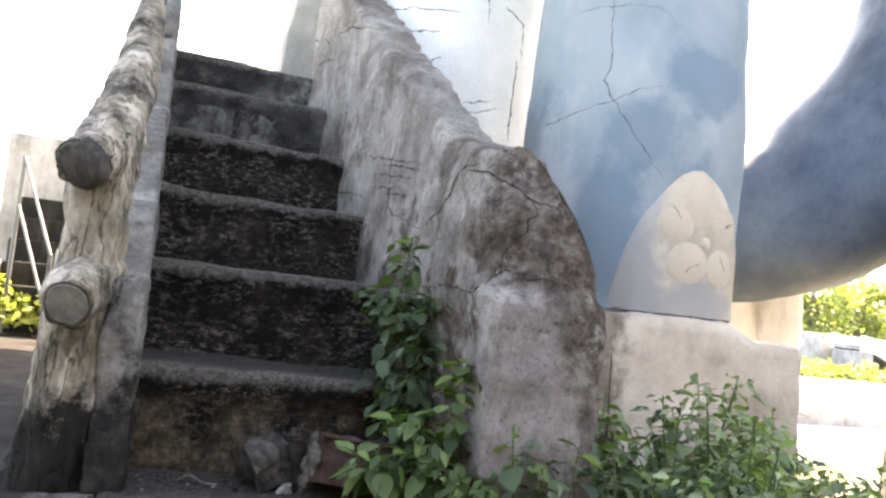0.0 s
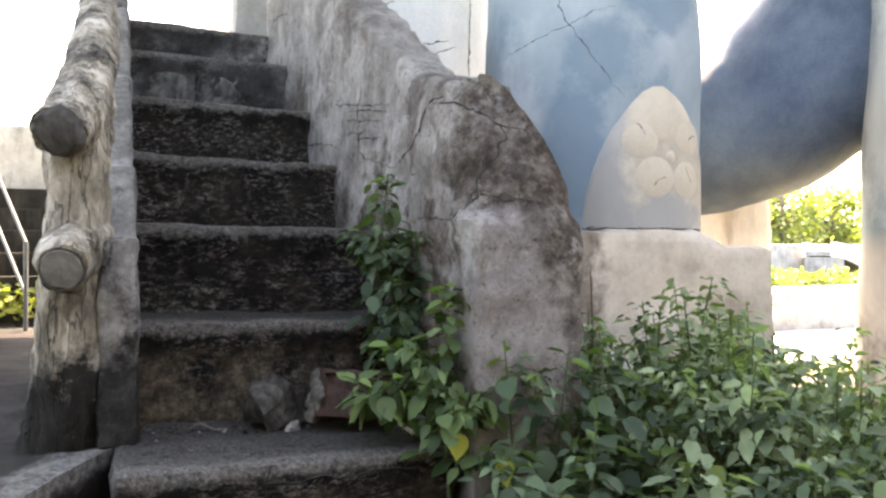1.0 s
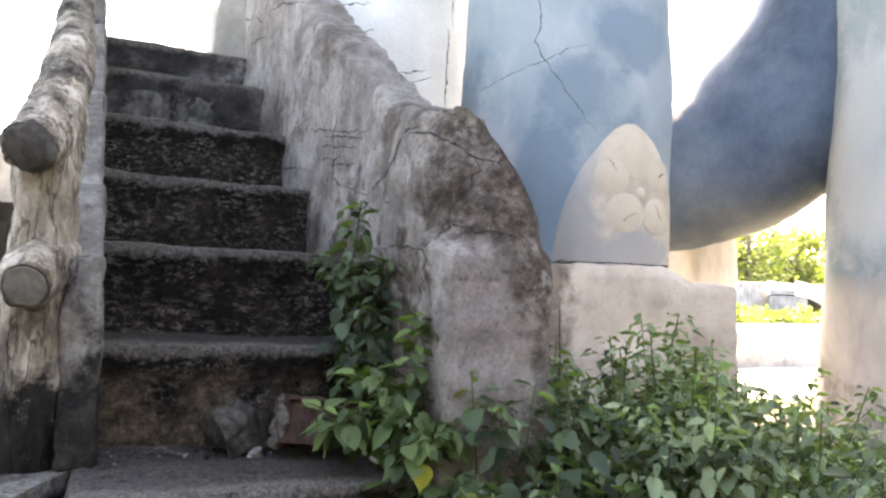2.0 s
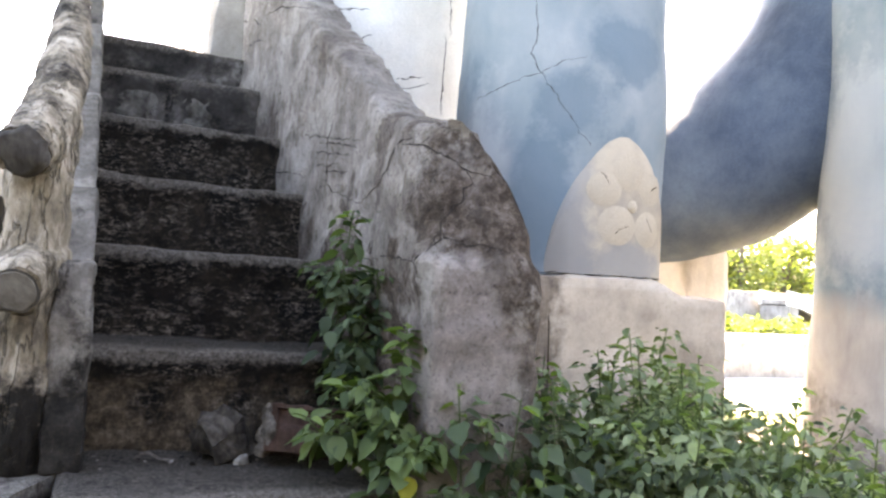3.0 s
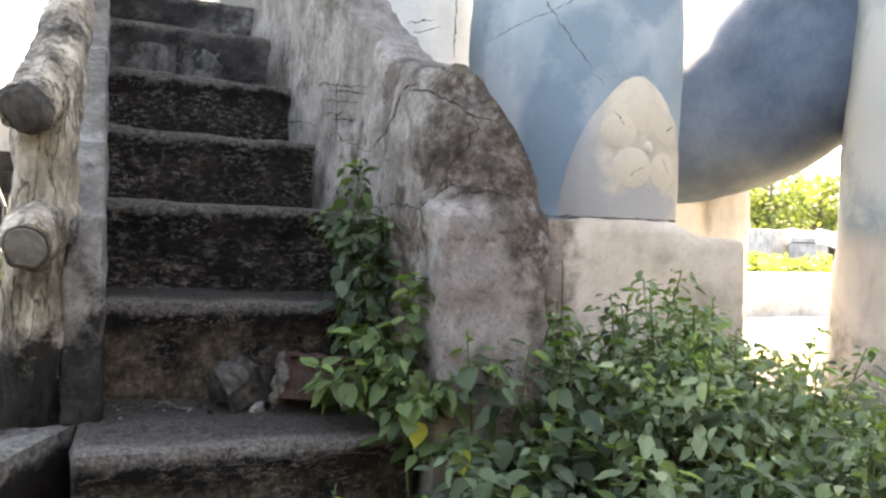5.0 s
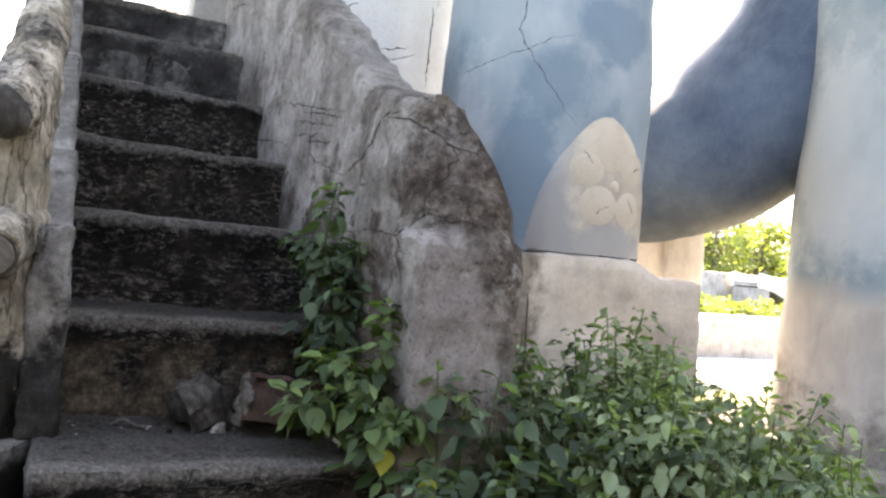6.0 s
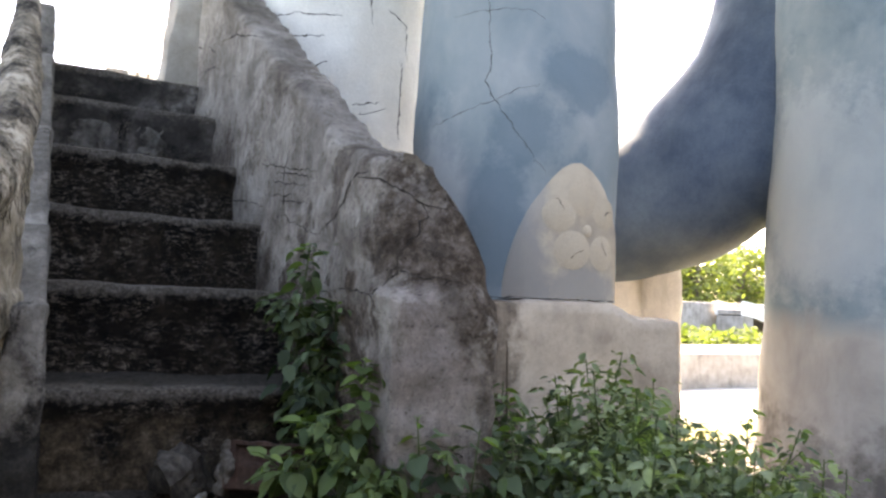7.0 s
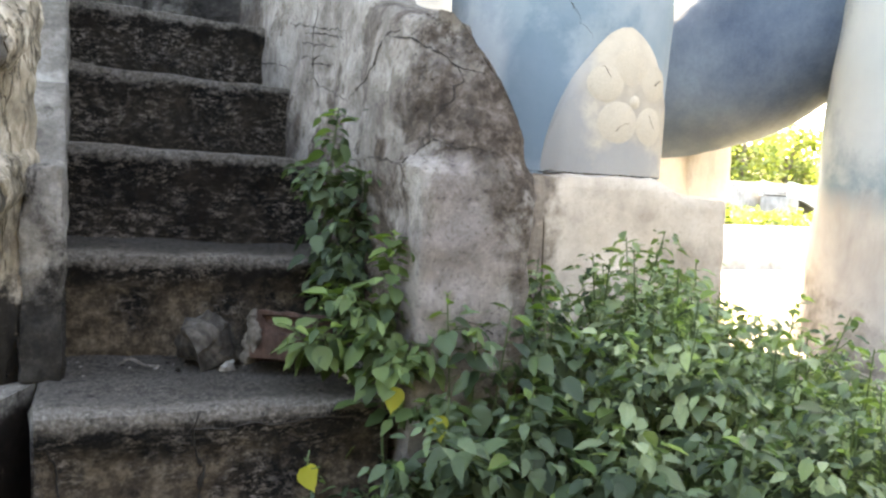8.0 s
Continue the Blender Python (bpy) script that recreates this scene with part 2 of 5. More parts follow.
def painted_blue():
    """Faded blue paint on plaster, chalky pale patches, pinkish bare base."""
    m, nt, b, co = start("faded_blue_paint")
    n1 = noise_tex(nt, co, 2.2, 9, 0.6, 0.5)
    n2 = noise_tex(nt, scaled(nt, co, 1, 1, 0.7), 4.5, 10, 0.62, 0.4)
    col = ramp(nt, mixed(nt, 0.4, n1, n2), [(0.36, (0.125, 0.172, 0.202)), (0.45, (0.195, 0.238, 0.258)), (0.57, (0.25, 0.284, 0.298)), (0.72, (0.36, 0.372, 0.374))])
    sep = nt.nodes.new("ShaderNodeSeparateXYZ")
    nt.links.new(co, sep.inputs[0])
    low = math_node(nt, "ADD", sep.outputs["Z"], math_node(nt, "MULTIPLY", n2, 0.25))
    bare = ramp(nt, math_node(nt, "ADD", math_node(nt, "MULTIPLY", low, -2.0), 2.2), grey(0.45, 0.62))
    col = mixed(nt, bare, col, ramp(nt, n2, [(0.35, (0.32, 0.288, 0.262)), (0.65, (0.50, 0.458, 0.41))]))
    grit = noise_tex(nt, co, 90, 8, 0.7)
    # local origin (1.8, 0.4, -0.36): grime on the pale leg's foot, bare chalky patches on the other leg
    col = mixed(nt, math_node(nt, "MULTIPLY", tint_blot(nt, co, (0.97, -0.31, 0.14), (0.8, 0.8, 0.46), 0.45, 3.5), 0.8), col, (0.07, 0.058, 0.048))
    for centre, radii in (((-0.80, 0.0, 0.95), (0.09, 0.2, 0.45)), ((-0.55, -0.2, 0.75), (0.3, 0.2, 0.06)), ((0.55, -0.3, 1.2), (0.12, 0.4, 0.5))):
        col = mixed(nt, math_node(nt, "MULTIPLY", tint_blot(nt, co, centre, radii, 0.5, 5.0), 0.38), col, (0.50, 0.50, 0.49))
    blots = ramp(nt, noise_tex(nt, scaled(nt, co, 1, 1, 0.8), 7.0, 10, 0.7), grey(0.54, 0.66))
    col = mixed(nt, math_node(nt, "MULTIPLY", blots, 0.14), col, (0.42, 0.43, 0.43))
    for centre, radii in (((-0.60, -0.15, 1.25), (0.14, 0.2, 0.13)), ((-0.42, -0.2, 1.42), (0.16, 0.2, 0.12)), ((-0.46, -0.25, 1.02), (0.10, 0.2, 0.20)), ((-0.68, -0.14, 0.95), (0.10, 0.14, 0.26))):
        col = mixed(nt, math_node(nt, "MULTIPLY", tint_blot(nt, co, centre, radii, 0.45, 5.0), 0.6), col, (0.095, 0.150, 0.190))
    finish(nt, b, col, mixed(nt, 0.5, noise_tex(nt, co, 12, 8, 0.6), grit), 0.35, 0.006, 0.72)
    return m


def leaf_material(name, dark, light, sheen=0.6):
    m, nt, b, co = start(name)
    rnd = nt.nodes.new("ShaderNodeObjectInfo").outputs["Random"]
    isl = nt.nodes.new("ShaderNodeNewGeometry").outputs["Random Per Island"]
    f = math_node(nt, "FRACT", math_node(nt, "ADD", rnd, isl))
    col = ramp(nt, f, [(0.0, dark), (0.85, light), (1.0, tuple(v * 1.25 for v in light))])
    col = mixed(nt, 0.3, col, mixed(nt, 1.0, col, ramp(nt, noise_tex(nt, co, 120, 4), [(0.3, (0.6, 0.6, 0.6)), (0.7, (1.3, 1.3, 1.3))]), "MULTIPLY"))
    nt.links.new(col, b.inputs["Base Color"])
    b.inputs["Roughness"].default_value = sheen
    b.inputs["Specular IOR Level"].default_value = 0.3
    tr = nt.nodes.new("ShaderNodeBsdfTranslucent")
    nt.links.new(mixed(nt, 1.0, col, (1.2, 1.5, 0.5), "MULTIPLY"), tr.inputs[0])
    mx = node(nt, "MixShader", Fac=0.35)
    nt.links.new(b.outputs[0], mx.inputs[1])
    nt.links.new(tr.outputs[0], mx.inputs[2])
    nt.links.new(mx.outputs[0], nt.nodes["Material Output"].inputs[0])
    return m


CONCRETE = weathered("mottled_concrete", (0.40, 0.375, 0.345), (0.23, 0.21, 0.19), (0.055, 0.048, 0.042), cover=0.42, scale=5)
STEP = step_material()
TAN_STEP = step_material("tan_step_concrete", 0.9)
# lightened copy for the top steps: haze put into the concrete's colour
HAZY_STEP = step_material("hazy_step_concrete", 0.0, 0.52, 4.0)
PARAPET = parapet_material()
LOG = log_material()
# more algae than the trunk; the darker tone also paints in handrail shade
GREY_LOG = log_material("greyed_log_concrete", 0.44, 0.58)
SAWN = weathered("sawn_stub_concrete", (0.20, 0.178, 0.146), (0.105, 0.092, 0.075), (0.026, 0.022, 0.018), cover=0.6, scale=16, streak=0.1)
BLACKENED = weathered("blackened_concrete", (0.050, 0.042, 0.033), (0.019, 0.016, 0.0125), (0.0045, 0.0038, 0.0032), cover=0.82, scale=6, bump=0.9)
WHITE = weathered("white_plaster", (0.82, 0.80, 0.76), (0.68, 0.66, 0.62), (0.35, 0.33, 0.30), cover=0.02, scale=4, streak=0.3, bump=0.5)
CREAM = weathered("cream_plaster", (0.60, 0.54, 0.46), (0.44, 0.39, 0.34), (0.22, 0.17, 0.13), cover=0.33, scale=4, bump=0.4)
BLUE = painted_blue()
NAVY = weathered("dark_blue_paint", (0.135, 0.172, 0.215), (0.045, 0.068, 0.11), (0.022, 0.033, 0.056), cover=0.35, scale=2.2, streak=0.1, bump=0.3, rough=0.65)
def nail_material():
    """Yellowed cream paint, worn back to grey on one lower side."""
    m, nt, b, co = start("yellowed_cream_paint")
    n = noise_tex(nt, co, 5, 10, 0.68)
    col = ramp(nt, n, [(0.36, (0.34, 0.29, 0.235)), (0.5, (0.43, 0.358, 0.275)), (0.64, (0.50, 0.42, 0.325))])
    for centre, radii, k in (((-0.64, -0.20, 0.84), (0.14, 0.2, 0.24), 0.85), ((-0.40, -0.30, 0.79), (0.30, 0.2, 0.085), 0.8), ((-0.60, -0.24, 1.02), (0.07, 0.2, 0.12), 0.6)):
        col = mixed(nt, math_node(nt, "MULTIPLY", tint_blot(nt, co, centre, radii, 0.4, 5.0), k), col, (0.275, 0.262, 0.25))
    finish(nt, b, col, noise_tex(nt, co, 30, 12, 0.75), 0.4, 0.005, 0.75)
    return m


def stringer_material():
    """Grey plaster with black patches, blacker towards its foot."""
    m, nt, b, co = start("stringer_concrete")
    fine = noise_tex(nt, co, 40, 14, 0.85)
    col = ramp(nt, noise_tex(nt, co, 8, 14, 0.75), [(0.36, (0.10, 0.09, 0.078)), (0.5, (0.19, 0.172, 0.15)), (0.64, (0.33, 0.305, 0.27))])
    black = ramp(nt, fine, [(0.46, (0.006, 0.005, 0.0042)), (0.58, (0.020, 0.017, 0.014)), (0.70, (0.15, 0.132, 0.112))])
    col = mixed(nt, ramp(nt, noise_tex(nt, scaled(nt, co, 1, 1, 0.5), 9, 14, 0.78), grey(0.56, 0.64)), col, black)
    # local origin (-0.045, 0.6, 0)
    for centre, radii in (((0.0, -0.76, 0.02), (0.3, 0.30, 0.24)), ((0.0, -0.5, 0.12), (0.3, 0.35, 0.12))):
        col = mixed(nt, math_node(nt, "MULTIPLY", tint_blot(nt, co, centre, radii, 0.6, 9.0), 0.9), col, black)
    grit = noise_tex(nt, co, 95, 8, 0.85)
    col = mixed(nt, 0.5, col, mixed(nt, 1.0, col, ramp(nt, grit, [(0.36, (0.4, 0.4, 0.4)), (0.5, (1, 1, 1)), (0.64, (1.5, 1.5, 1.5))]), "MULTIPLY"))
    finish(nt, b, col, mixed(nt, 0.5, fine, grit), 1.0, 0.009, 0.9)
    return m


def floor_material():
    """Damp concrete, darkened in colour for the shade over it, brown where silt lies, its open edge worn pale and
    gritty.
    """
    m, nt, b, co = start("damp_shade_floor")
    fine = noise_tex(nt, co, 34, 12, 0.85)
    # near-black base: overhead shade is included in the colour
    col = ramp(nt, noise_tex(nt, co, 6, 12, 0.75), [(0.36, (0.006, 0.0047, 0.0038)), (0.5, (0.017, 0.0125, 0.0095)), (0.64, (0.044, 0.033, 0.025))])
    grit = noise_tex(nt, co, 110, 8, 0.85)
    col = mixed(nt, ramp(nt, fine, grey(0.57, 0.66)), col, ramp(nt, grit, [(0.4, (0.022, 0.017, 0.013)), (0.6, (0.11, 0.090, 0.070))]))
    # local origin (-0.46, 0.4): the worn strip runs along the open edge
    worn = math_node(nt, "MULTIPLY", tint_blot(nt, co, (0.29, -0.76, 0.37), (0.55, 0.085, 0.05), 0.35, 16.0, 64.7), ramp(nt, noise_tex(nt, co, 26, 12, 0.8), grey(0.36, 0.50)))
    col = mixed(nt, worn, col, ramp(nt, grit, [(0.38, (0.07, 0.062, 0.052)), (0.5, (0.16, 0.145, 0.126)), (0.62, (0.30, 0.275, 0.24))]))
    finish(nt, b, col, mixed(nt, 0.5, fine, grit), 1.0, 0.012, 0.9)
    return m


def plinth_material():
    """Cream plaster with a brown damp blot at one end and faint trowel marks."""
    m, nt, b, co = start("plinth_plaster")
    col = ramp(nt, noise_tex(nt, co, 4, 12, 0.7), [(0.35, (0.38, 0.31, 0.245)), (0.5, (0.52, 0.435, 0.345)), (0.65, (0.63, 0.54, 0.44))])
    for centre, radii, k in (((-0.38, -0.36, 0.58), (0.17, 0.4, 0.55), 0.85), ((0.25, -0.36, 0.45), (0.4, 0.3, 0.14), 0.35), ((-0.05, -0.36, 0.2), (0.5, 0.3, 0.2), 0.6)):
        col = mixed(nt, math_node(nt, "MULTIPLY", tint_blot(nt, co, centre, radii, 0.5, 6.0), k), col, ramp(nt, noise_tex(nt, co, 26, 12, 0.8), [(0.38, (0.05, 0.036, 0.027)), (0.6, (0.22, 0.172, 0.132))]))
    grit = noise_tex(nt, co, 60, 10, 0.85)
    col = mixed(nt, 0.35, col, mixed(nt, 1.0, col, ramp(nt, grit, [(0.38, (0.55, 0.5, 0.45)), (0.46, (1, 1, 1)), (0.6, (1.15, 1.15, 1.15))]), "MULTIPLY"))
    finish(nt, b, col, mixed(nt, 0.5, noise_tex(nt, co, 14, 10, 0.7), grit), 0.6, 0.008, 0.9)
    return m


PLINTH = plinth_material()
NAIL = nail_material()
PETAL = weathered("pale_yellow_paint", (0.51, 0.425, 0.325), (0.45, 0.375, 0.288), (0.36, 0.315, 0.255), cover=0.25, scale=6, bump=0.25, rough=0.7)
# near-black: the shade inside the cracks is put into the colour
CRACK = weathered("crack_dark", (0.040, 0.034, 0.029), (0.022, 0.019, 0.016), (0.010, 0.009, 0.008), cover=0.3)
SOIL = weathered("damp_soil", (0.075, 0.068, 0.045), (0.045, 0.042, 0.028), (0.02, 0.018, 0.012), cover=0.45, scale=3, streak=0, bump=1.0, dist=0.02)
PAVING = weathered("pale_paving", (0.50, 0.475, 0.44), (0.38, 0.36, 0.325), (0.2, 0.18, 0.15), cover=0.12, scale=1.2, streak=0)
DRYGRASS = weathered("dry_grass_soil", (0.42, 0.36, 0.16), (0.32, 0.28, 0.12), (0.16, 0.13, 0.07), cover=0.3, scale=5, streak=0, bump=1.0, dist=0.02)
BRICK = weathered("broken_brick", (0.11, 0.066, 0.050), (0.045, 0.023, 0.017), (0.008, 0.0065, 0.0055), cover=0.70, scale=14, bump=1.0)
CRUST = weathered("pale_mortar_crust", (0.22, 0.195, 0.17), (0.085, 0.072, 0.06), (0.018, 0.015, 0.0125), cover=0.66, scale=34, streak=0.1, bump=1.0)
STRINGER = stringer_material()
LIGHT_BLOCK = weathered("light_block_concrete", (0.10, 0.095, 0.075), (0.055, 0.055, 0.04), (0.02, 0.022, 0.015), cover=0.6, scale=2, bump=0.8)
DAMP = weathered("damp_concrete", (0.30, 0.27, 0.235), (0.13, 0.112, 0.094), (0.024, 0.020, 0.016), cover=0.55, scale=7, streak=0.2, bump=0.9)
SAWN_RIM = weathered("sawn_rim", (0.10, 0.09, 0.078), (0.05, 0.044, 0.037), (0.014, 0.012, 0.010), cover=0.6, scale=18)
PATCH = weathered("leftover_plaster", (0.36, 0.34, 0.31), (0.17, 0.158, 0.14), (0.028, 0.024, 0.02), cover=0.60, scale=22, streak=0.1, bump=0.6)
FLOOR = floor_material()
RUBBLE = weathered("mortar_rubble", (0.19, 0.170, 0.147), (0.048, 0.040, 0.033), (0.008, 0.007, 0.006), cover=0.78, scale=18, streak=0.1, bump=1.0)
METAL = weathered("pale_painted_steel", (0.14, 0.14, 0.135), (0.095, 0.095, 0.09), (0.06, 0.05, 0.042), cover=0.15, scale=12, rough=0.5)
DRY = weathered("dead_twig", (0.10, 0.075, 0.05), (0.06, 0.045, 0.03), (0.03, 0.022, 0.016), cover=0.3, scale=30)
STEM = weathered("green_stem", (0.085, 0.120, 0.050), (0.060, 0.085, 0.036), (0.035, 0.042, 0.02), cover=0.25, scale=20)
BARK = weathered("tree_bark", (0.20, 0.16, 0.12), (0.12, 0.10, 0.08), (0.05, 0.04, 0.035), cover=0.4, scale=3)
LEAF = leaf_material("weed_leaf", (0.018, 0.034, 0.018), (0.088, 0.124, 0.066))
YELLOW_LEAF = leaf_material("yellowed_leaf", (0.25, 0.25, 0.035), (0.33, 0.31, 0.05))
# paler weed leaf, with haze and backlight put into its colour
PALE_LEAF = leaf_material("hazy_leaf", (0.085, 0.120, 0.066), (0.23, 0.275, 0.155))
FRESH_LEAF = leaf_material("fresh_leaf", (0.026, 0.050, 0.018), (0.098, 0.142, 0.050))
TIP_LEAF = leaf_material("young_leaf", (0.07, 0.12, 0.04), (0.15, 0.21, 0.06))
TEAL = weathered("pale_teal_paint", (0.50, 0.56, 0.56), (0.32, 0.40, 0.41), (0.15, 0.19, 0.2), cover=0.3, scale=3, bump=0.3, rough=0.7)
SHRUB_LEAF = leaf_material("sunlit_shrub_leaf", (0.17, 0.19, 0.045), (0.38, 0.38, 0.11))
TREE_LEAF = leaf_material("tree_leaf", (0.09, 0.11, 0.035), (0.23, 0.245, 0.095))


# ---- building helpers ----
def mesh_of(name, bm, materials, smooth=True):
    me = bpy.data.meshes.new(name)
    bm.to_mesh(me)
    bm.free()
    for m in materials if isinstance(materials, (list, tuple)) else [materials]:
        me.materials.append(m)
    if smooth:
        me.polygons.foreach_set("use_smooth", [True] * len(me.polygons))
        me.set_sharp_from_angle(angle=radians(50))
    return me


def crack(bm, surface, line, way, width=0.0025, seed=0.0, index=0):
    """A ragged hairline crack: a thin bead, coloured dark for the shade inside, where a line, cast along way, meets a
    surface.
    """
    pts = []
    for a, b in zip(line, line[1:]):
        a, b = Vector(a), Vector(b)
        n = max(2, int((b - a).length / 0.007))
        for i in range(n):
            p = a.lerp(b, i / n)
            jag = (noise.noise_vector(p * 38 + Vector((seed, 0, 0))) * 0.007 + noise.noise_vector(p * 130 + Vector((seed, 0, 0))) * 0.004)
            pts.append(p + jag - Vector(way) * jag.dot(Vector(way)))
    pts.append(Vector(line[-1]))
    run = []
    for p in pts + [None]:
        hit = surface.ray_cast(p - Vector(way) * 0.6, Vector(way), 1.5)[0] if p is not None else None
        if hit is not None and (not run or (hit - run[-1]).length < 0.06):
            run.append(hit)
            continue
        if len(run) > 2:
            n0 = len(bm.faces)
            m = len(run) - 1
            tube(bm, run, [width * (0.2 + 0.8 * math.sin(math.pi * min(1, 0.15 + i / m * 0.85)) * abs(noise.noise(run[i] * 60)) * 2.2) for i in range(m + 1)], 5)
            bm.faces.ensure_lookup_table()
            for f in bm.faces[n0:]:
                f.material_index = index
        run = [hit] if hit is not None else []


def thing(name, at, label, category, group="", kind=""):
    e = new(name)
    e.empty_display_size = 0.1
    e.location = at
    return tagged(e, label, category, group, kind)


def solid(name, bm, material, at=(0, 0, 0), label="", category="", group="", kind="", smooth=True):
    """A top-level mesh, built in world places, with its origin at `at`."""
    bmesh.ops.translate(bm, verts=bm.verts, vec=-Vector(at))
    ob = new(name, mesh_of(name, bm, material, smooth))
    ob.location = at
    return tagged(ob, label, category, group, kind)


def part(name, bm, material, parent, label="", at=None, smooth=True):
    """A part of a thing, built in world places; at: where its own origin lies."""
    base = Vector(parent["spot"]) if "spot" in parent else parent.location
    at = Vector(at) if at is not None else Vector(base)
    bmesh.ops.translate(bm, verts=bm.verts, vec=-at)
    ob = new(name, mesh_of(name, bm, material, smooth))
    ob.parent = parent
    ob.location = at - base
    ob["spot"] = tuple(at)
    return tagged(ob, label)


def rough_up(bm, amp, size, seed=0.0, octaves=4, along=None):
    for v in bm.verts:
        p = v.co / size + Vector((seed, seed * 1.7, -seed))
        d = noise.fractal(p, 1.0, 2.0, octaves) * amp
        v.co += (v.normal if along is None else Vector(along)) * d


def box(bm, lo, hi, cell=0.05, bevel=0.012):
    """A bevelled box cut into cells, ready to be roughened."""
    made = bmesh.new()
    bmesh.ops.create_cube(made, size=1)
    lo, hi = Vector(lo), Vector(hi)
    for v in made.verts:
        v.co = Vector([lo[i] + (v.co[i] + 0.5) * (hi[i] - lo[i]) for i in range(3)])
    if bevel:
        bmesh.ops.bevel(made, geom=made.edges[:], offset=bevel, segments=2, affect="EDGES", profile=0.6)
    for axis in range(3):
        n = min(80, int((hi[axis] - lo[axis]) / cell))
        for k in range(1, n):
            co = [0, 0, 0]
            co[axis] = lo[axis] + (hi[axis] - lo[axis]) * k / n
            no = [0, 0, 0]
            no[axis] = 1
            bmesh.ops.bisect_plane(made, geom=made.verts[:] + made.edges[:] + made.faces[:], plane_co=co, plane_no=no)
    join(bm, made)
    return bm


def join(bm, other):
    me = bpy.data.meshes.new("join")
    other.normal_update()
    other.to_mesh(me)
    other.free()
    bm.from_mesh(me)
    bpy.data.meshes.remove(me)


def tube(bm, spine, radii, sides=16, wobble=0.0, seed=0.0, squash=1.0, cap=True):
    """A closed tapered tube along a list of places."""
    spine = [Vector(p) for p in spine]
    rings, side = [], None
    for i, p in enumerate(spine):
        way = (spine[min(i + 1, len(spine) - 1)] - spine[max(i - 1, 0)]).normalized()
        if side is None:
            side = way.orthogonal().normalized()
        side = (side - way * side.dot(way)).normalized()
        up = way.cross(side)
        r = radii[i] if isinstance(radii, (list, tuple)) else radii
        run = run + (p - spine[i - 1]).length if i else 0.0
        ring = []
        for k in range(sides):
            a = 2 * math.pi * k / sides
            rr = r * (1 + wobble * noise.noise(Vector((math.cos(a) * 1.5 + seed, math.sin(a) * 1.5, run / (5 * r + 0.02) + seed))))
            ring.append(bm.verts.new(p + side * rr * math.cos(a) + up * rr * math.sin(a) * squash))
        rings.append(ring)
    for a, b in zip(rings, rings[1:]):
        for k in range(sides):
            bm.faces.new((a[k], a[(k + 1) % sides], b[(k + 1) % sides], b[k]))
    if cap:
        bm.faces.new(rings[0][::-1])
        bm.faces.new(rings[-1])
    return bm


def curve_points(pts, n):
    """n places along a smooth line through pts (Catmull-Rom)."""
    pts = [Vector(p) for p in pts]
    out = []
    for i in range(n):
        u = i / (n - 1) * (len(pts) - 1)
        k = min(int(u), len(pts) - 2)
        f = u - k
        p0, p1, p2, p3 = pts[max(k - 1, 0)], pts[k], pts[k + 1], pts[min(k + 2, len(pts) - 1)]
        out.append(0.5 * (2 * p1 + (p2 - p0) * f + (2 * p0 - 5 * p1 + 4 * p2 - p3) * f * f + (3 * p1 - p0 - 3 * p2 + p3) * f ** 3))
    return out


def lerp(table, y):
    """Straight-line reading of a short table of (place, value)."""
    if y <= table[0][0]:
        return table[0][1]
    for (a, va), (b, vb) in zip(table, table[1:]):
        if y <= b:
            return va + (vb - va) * (y - a) / (b - a)
    return table[-1][1]


# ---- ground ----
TREAD, RISE, WIDE, GROUND = 0.28, 0.20, 0.53, -0.36

bm = bmesh.new()
rings = [0.5, 1, 1.5, 2, 3, 4, 6, 9, 14, 22, 35, 60, 110, 220, 500]
last = None
for r in rings:
    ring = [bm.verts.new((r * math.cos(a * math.pi / 24), r * math.sin(a * math.pi / 24), GROUND)) for a in range(48)]
    if last is None:
        bm.faces.new(ring)
    else:
        for k in range(48):
            bm.faces.new((last[k], ring[k], ring[(k + 1) % 48], last[(k + 1) % 48]))
    last = ring
solid("ground", bm, SOIL, (0, 0, GROUND), "damp dark soil ground", "ground", kind="structure")


def slab(name, corners, z0, z1, material, label, category, cell=0.25, amp=0.006, kind="structure"):
    """A slab over a four-cornered plan."""
    bm = box(bmesh.new(), (0, 0, 0), (1, 1, z1 - z0), 1.0, 0)
    n = max(2, int((Vector(corners[1]) - Vector(corners[0])).length / cell))
    m = max(2, int((Vector(corners[3]) - Vector(corners[0])).length / cell))
    for axis, cuts in ((0, n), (1, m)):
        for k in range(1, cuts):
            co, no = [0, 0, 0], [0, 0, 0]
            co[axis], no[axis] = k / cuts, 1
            bmesh.ops.bisect_plane(bm, geom=bm.verts[:] + bm.edges[:] + bm.faces[:], plane_co=co, plane_no=no)
    a, b, c, d = [Vector((*p, 0)) for p in corners]
    for v in bm.verts:
        u, w, h = v.co
        v.co = a * (1 - u) * (1 - w) + b * u * (1 - w) + c * u * w + d * (1 - u) * w + Vector((0, 0, z0 + h))
    bm.normal_update()
    rough_up(bm, amp, 0.15, along=(0, 0, 1))
    at = (a + c) / 2
    return solid(name, bm, material, (at.x, at.y, z0), label, category, kind=kind)


